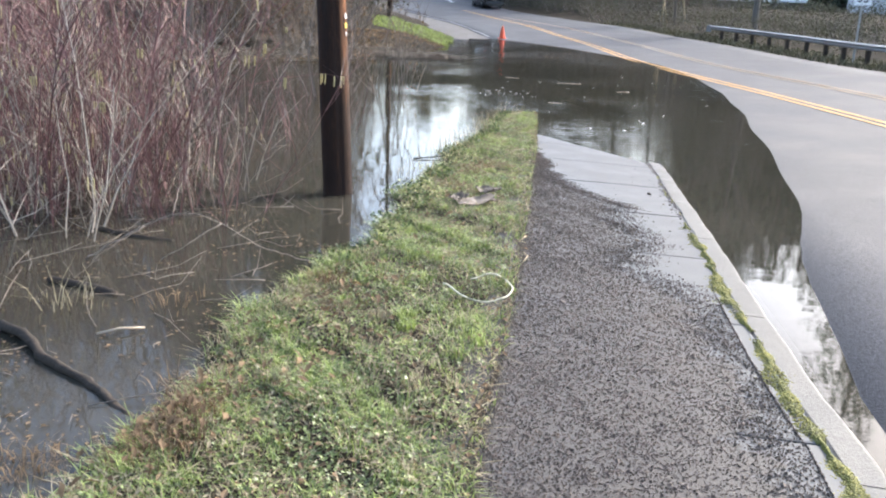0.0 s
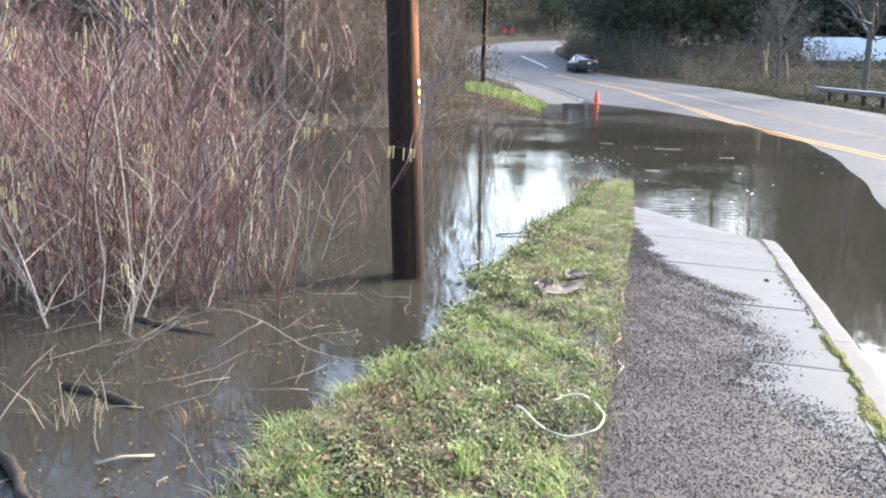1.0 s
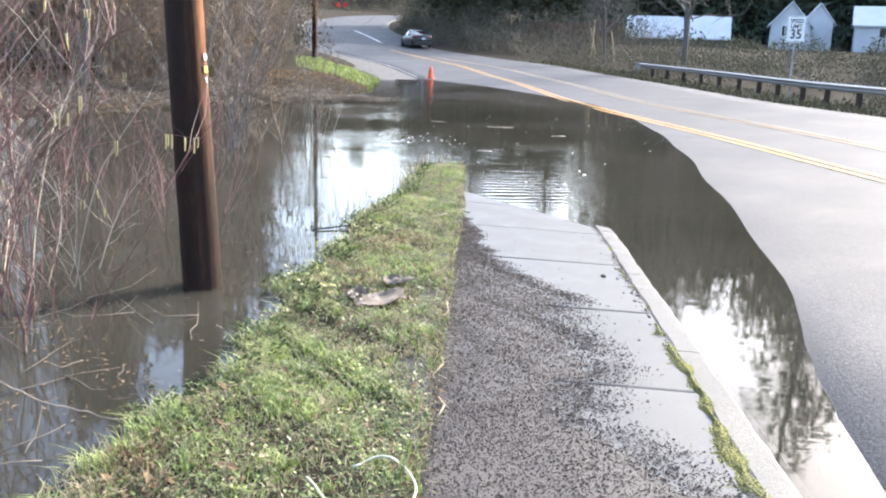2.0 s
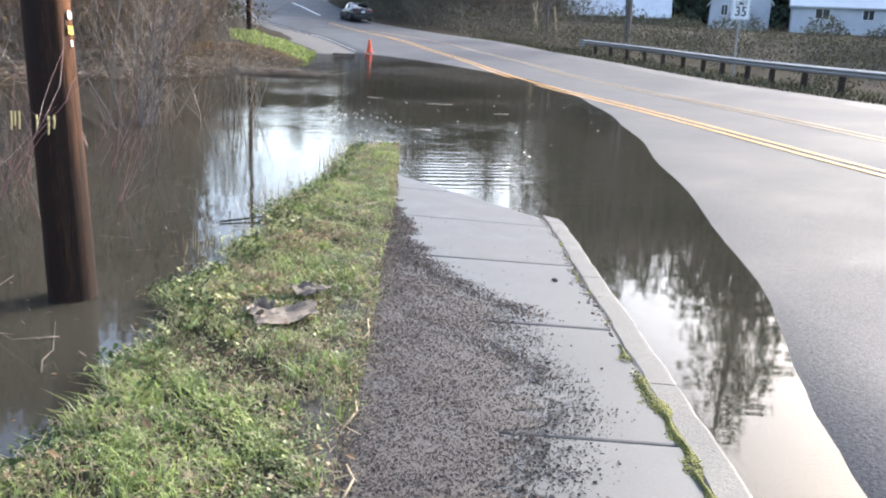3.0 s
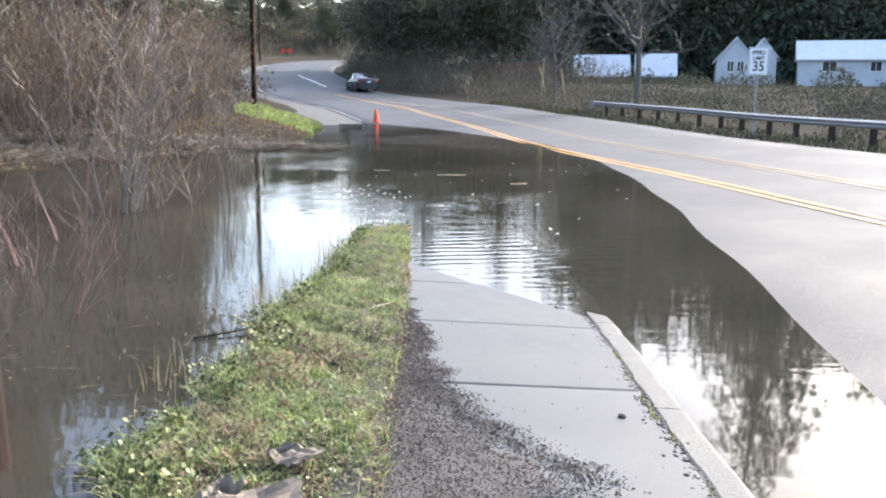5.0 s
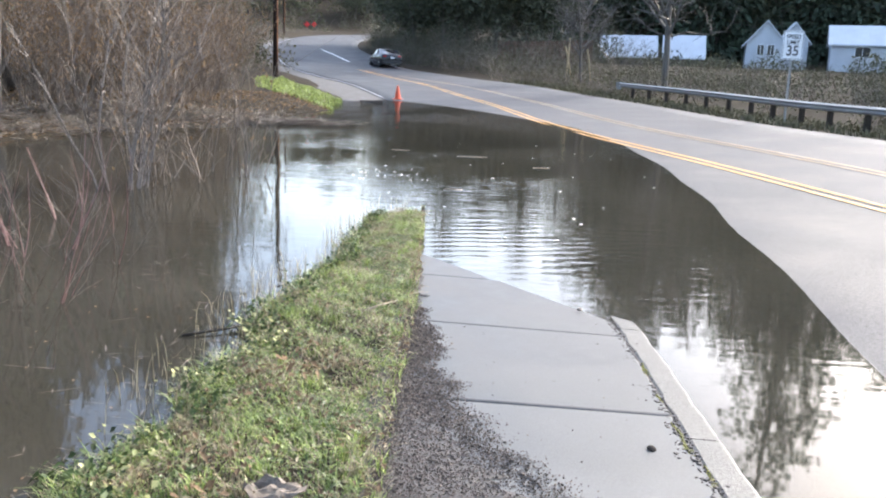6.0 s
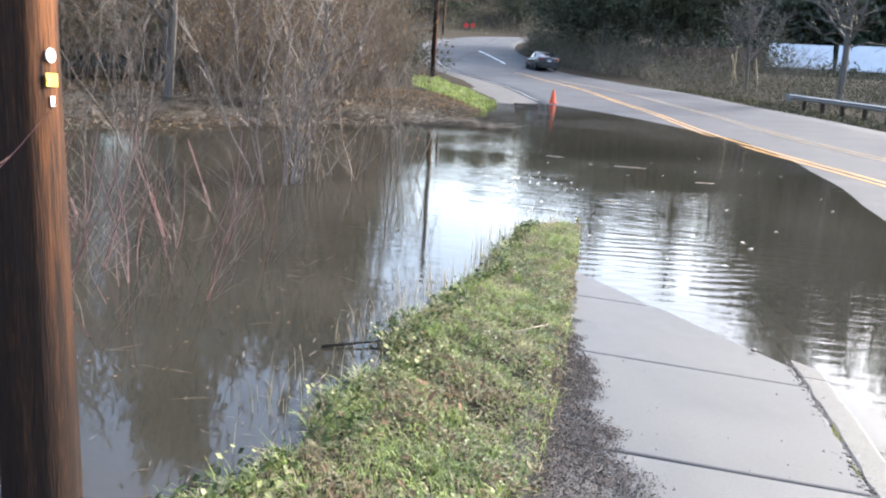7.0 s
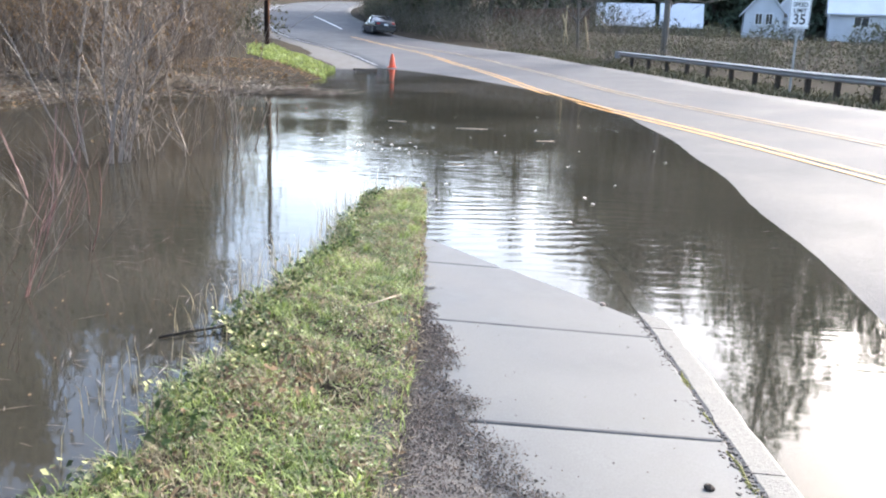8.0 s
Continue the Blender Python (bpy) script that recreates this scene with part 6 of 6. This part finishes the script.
        tagged(ob, "crumpled weathered tan cardboard lying on the grass", "litter", "litter on the grass")

    crumpled(-0.8, 7.42, 0.32, 0.2, 25, 0.03, 1.0)
    crumpled(-0.74, 7.8, 0.2, 0.15, -30, 0.045, 5.0)
    crumpled(-0.95, 7.5, 0.16, 0.12, 70, 0.05, 9.0)
    # withered tussocks at the bank
    for n, (x, y, h, count, flop) in enumerate([(-1.33, 3.3, 0.1, 260, 1.6), (-1.5, 3.7, 0.09, 160, 1.5), (-2.65, 4.55, 0.2, 40, 1.9), (-1.25, 3.0, 0.1, 200, 1.4), (-1.35, 5.2, 0.07, 160, 1.2), (-1.0, 9.3, 0.06, 160, 1.5), (-1.05, 9.0, 0.05, 140, 1.5), (-1.75, 2.9, 0.07, 220, 1.8), (-1.5, 2.5, 0.07, 240, 1.8), (-2.1, 4.7, 0.12, 40, 1.2)]):
        b = np.c_[rng.normal(x, 0.09, count), rng.normal(y, 0.09, count), np.zeros(count)]
        b[:, 2] = np.maximum(heights(b[:, 0], b[:, 1]), -0.02)
        hh = h * rng.uniform(0.4, 1.1, count)
        tagged(new("withered_tussock", blades("withered_tussock", b, hh, hh * rng.uniform(0.4, flop, count), rng.uniform(0.003, 0.007, count), M_STRAW if n in (2, 5, 6) else M_DRYLEAF, rng)), "flattened withered grass tussock on the bank", "tussock", kind="stuff")
    n = 520
    x, y = np.concatenate([rng.normal(-1.32, 0.12, 260), rng.normal(-1.15, 0.2, 260)]), np.concatenate([rng.normal(3.2, 0.22, 260), rng.normal(4.3, 0.9, 260)])
    tagged(new("leaf_drift", flat_leaves("leaf_drift", np.c_[x, y, heights(x, y) + rng.uniform(0.02, 0.07, n)], rng.uniform(0.02, 0.06, n), 0.8, M_DRYLEAF, rng, 0.5)), "drift of curled brown leaves on the bank", "leaves", kind="stuff")
    n = 300
    x, y = rng.normal(-1.05, 0.16, n), np.concatenate([rng.normal(9.2, 0.28, 180), rng.normal(8.0, 0.3, 120)])
    tagged(new("leaf_drift", flat_leaves("leaf_drift", np.c_[x, y, heights(x, y) + rng.uniform(0.015, 0.05, n)], rng.uniform(0.02, 0.055, n), 0.8, M_DRYLEAF, rng, 0.5)), "drift of curled brown leaves on the verge", "leaves", kind="stuff")
    n = 140
    x = rng.uniform(0, 1, n)
    y = 7.0 + 5.0 * rng.uniform(0, 1, n)
    x = verge_x(y) - 0.02 - 0.9 * x ** 2.2
    tagged(new("sodden_stalks", flat_leaves("sodden_stalks", np.c_[x, y, np.maximum(heights(x, y), 0) + rng.uniform(0.003, 0.02, n)], rng.uniform(0.03, 0.16, n), 0.12, M_BROWN_STEM, rng, 0.06)), "sodden dead stalks floating along the grass bank", "stalks", kind="stuff")
    # matted leaf scraps and stalks adrift under the shrubs
    for name, count, lo, hi, m, thin, label in (("drifting_scraps", 5200, 0.008, 0.04, M_DRYLEAF, 0.5, "sodden brown leaf scraps matted on the water under the shrubs"), ("drifting_straw", 900, 0.04, 0.16, M_BROWN_STEM, 0.04, "thin dead straw drifting among the leaf scraps")):
        x, y = rng.uniform(-4.9, -1.6, count), rng.uniform(2.4, 7.0, count)
        ok = (rng.uniform(-0.2, 1.2, count) < wobble(x, y * 1.5, 3.3) + 0.5 * wobble(x + 4, y, 8.1)) & (x < verge_x(y) - 0.05)
        x, y = x[ok], y[ok]
        tagged(new(name, flat_leaves(name, np.c_[x, y, rng.uniform(0.002, 0.014, len(x))], rng.uniform(lo, hi, len(x)), 0.1, m, rng, thin)), label, "leaves", kind="stuff")
    # floating leaves and scum
    n = 420
    x, y = rng.uniform(-5.0, -1.4, n), 2.4 + 8.5 * rng.uniform(0, 1, n) ** 1.5
    tagged(new("floating_leaves", flat_leaves("floating_leaves", np.c_[x, y, np.full(n, 0.006)], rng.uniform(0.01, 0.035, n), 0.08, M_DRYLEAF, rng, 0.6)), "dead brown leaves floating on the flood water", "leaves", kind="stuff")
    n = 75
    x, y = np.concatenate([rng.normal(-2.0, 0.4, 40), rng.uniform(-2.5, 2.0, 35)]), np.concatenate([rng.normal(18.0, 0.4, 40), rng.uniform(13, 24, 35)])
    tagged(new("foam_flecks", flat_leaves("foam_flecks", np.c_[x, y, np.full(n, 0.006)], rng.uniform(0.02, 0.07, n), 0.03, M_FOAM, rng, 0.8)), "pale flecks of foam floating on the water", "foam", kind="stuff")
    for x, y, a, ln in ((-1.1, 20.9, 4, 0.55), (0.25, 19.5, 20, 0.3), (-2.4, 21.7, -10, 0.35), (-0.95, 16.6, 8, 0.25)):
        a = radians(a)
        stick("floating_stick", [(x, y, 0.002), (x + ln * 0.5 * math.cos(a), y + ln * 0.5 * math.sin(a), 0.006), (x + ln * math.cos(a), y + ln * math.sin(a), 0.0)], 0.008, 0.005, M_STICK, "pale stick drifting on the open water", "stick", "drifting sticks")
    # the mat of washed-up stalks along the far bank and among the drowned twigs
    t = rng.uniform(0, 1, 24000)
    k = np.array([(-14, 15.5), (-10.4, 19.7), (-8.2, 24.2), (-6.1, 27.2), (-5.2, 27.6)])
    x = np.interp(t, [0, 0.35, 0.7, 0.93, 1], k[:, 0]) + rng.normal(0, 0.5, len(t)) - np.abs(rng.normal(0, 2.4, len(t))) * (t < 0.9)
    y = np.interp(t, [0, 0.35, 0.7, 0.93, 1], k[:, 1]) + rng.normal(0, 0.25, len(t)) + np.abs(rng.normal(0, 2.2, len(t))) * (t < 0.9)
    z = np.maximum(heights(x, y), 0) + rng.uniform(0.005, 0.1, len(t))
    tagged(new("washed_up_stalks", flat_leaves("washed_up_stalks", np.c_[x, y, z], rng.uniform(0.1, 0.5, len(t)), 0.22, M_STALK, rng, 0.06)), "pale dead stalks washed up along the bank", "stalks", kind="stuff")
    n = 32000
    x, y = rng.uniform(-26, -6, n), rng.uniform(16, 40, n)
    keep = heights(x, y) > 0.01
    x, y = x[keep], y[keep]
    tagged(new("leaf_litter", flat_leaves("leaf_litter", np.c_[x, y, heights(x, y) + rng.uniform(0.005, 0.06, len(x))], rng.uniform(0.05, 0.13, len(x)), 0.5, M_DRYLEAF, rng, 0.6)), "brown leaf litter under the thicket on the far bank", "leaves", kind="stuff")
    n = 70
    x, y = np.concatenate([rng.normal(-2.75, 0.3, n // 2), rng.normal(-3.2, 0.7, n // 2)]), np.concatenate([rng.normal(11.4, 0.3, n // 2), rng.normal(8.9, 0.7, n // 2)])
    tagged(new("drifted_stalks", flat_leaves("drifted_stalks", np.c_[x, y, rng.uniform(0.0, 0.03, n)], rng.uniform(0.06, 0.25, n), 0.05, M_BROWN_STEM, rng, 0.02)), "brown dead stalks drifting on the water", "stalks", kind="stuff")
    # the broken pale kerb end at the tongue of grass
    bm = box(1.1, 0.2, 0.09, (0, 0, 0.0), 0.03)
    for v in bm.verts:
        v.co += Vector((0, 0.05 * math.sin(v.co.x * 3), 0.02 * math.sin(v.co.x * 5)))
    ob = part("kerb_end", bm, M_SHOULDER)
    ob.matrix_basis = pose(-6.0, 40.3, 0.06, 0, 2, 40)
    tagged(ob, "pale broken concrete kerb end beside the water", "kerb")


debris()
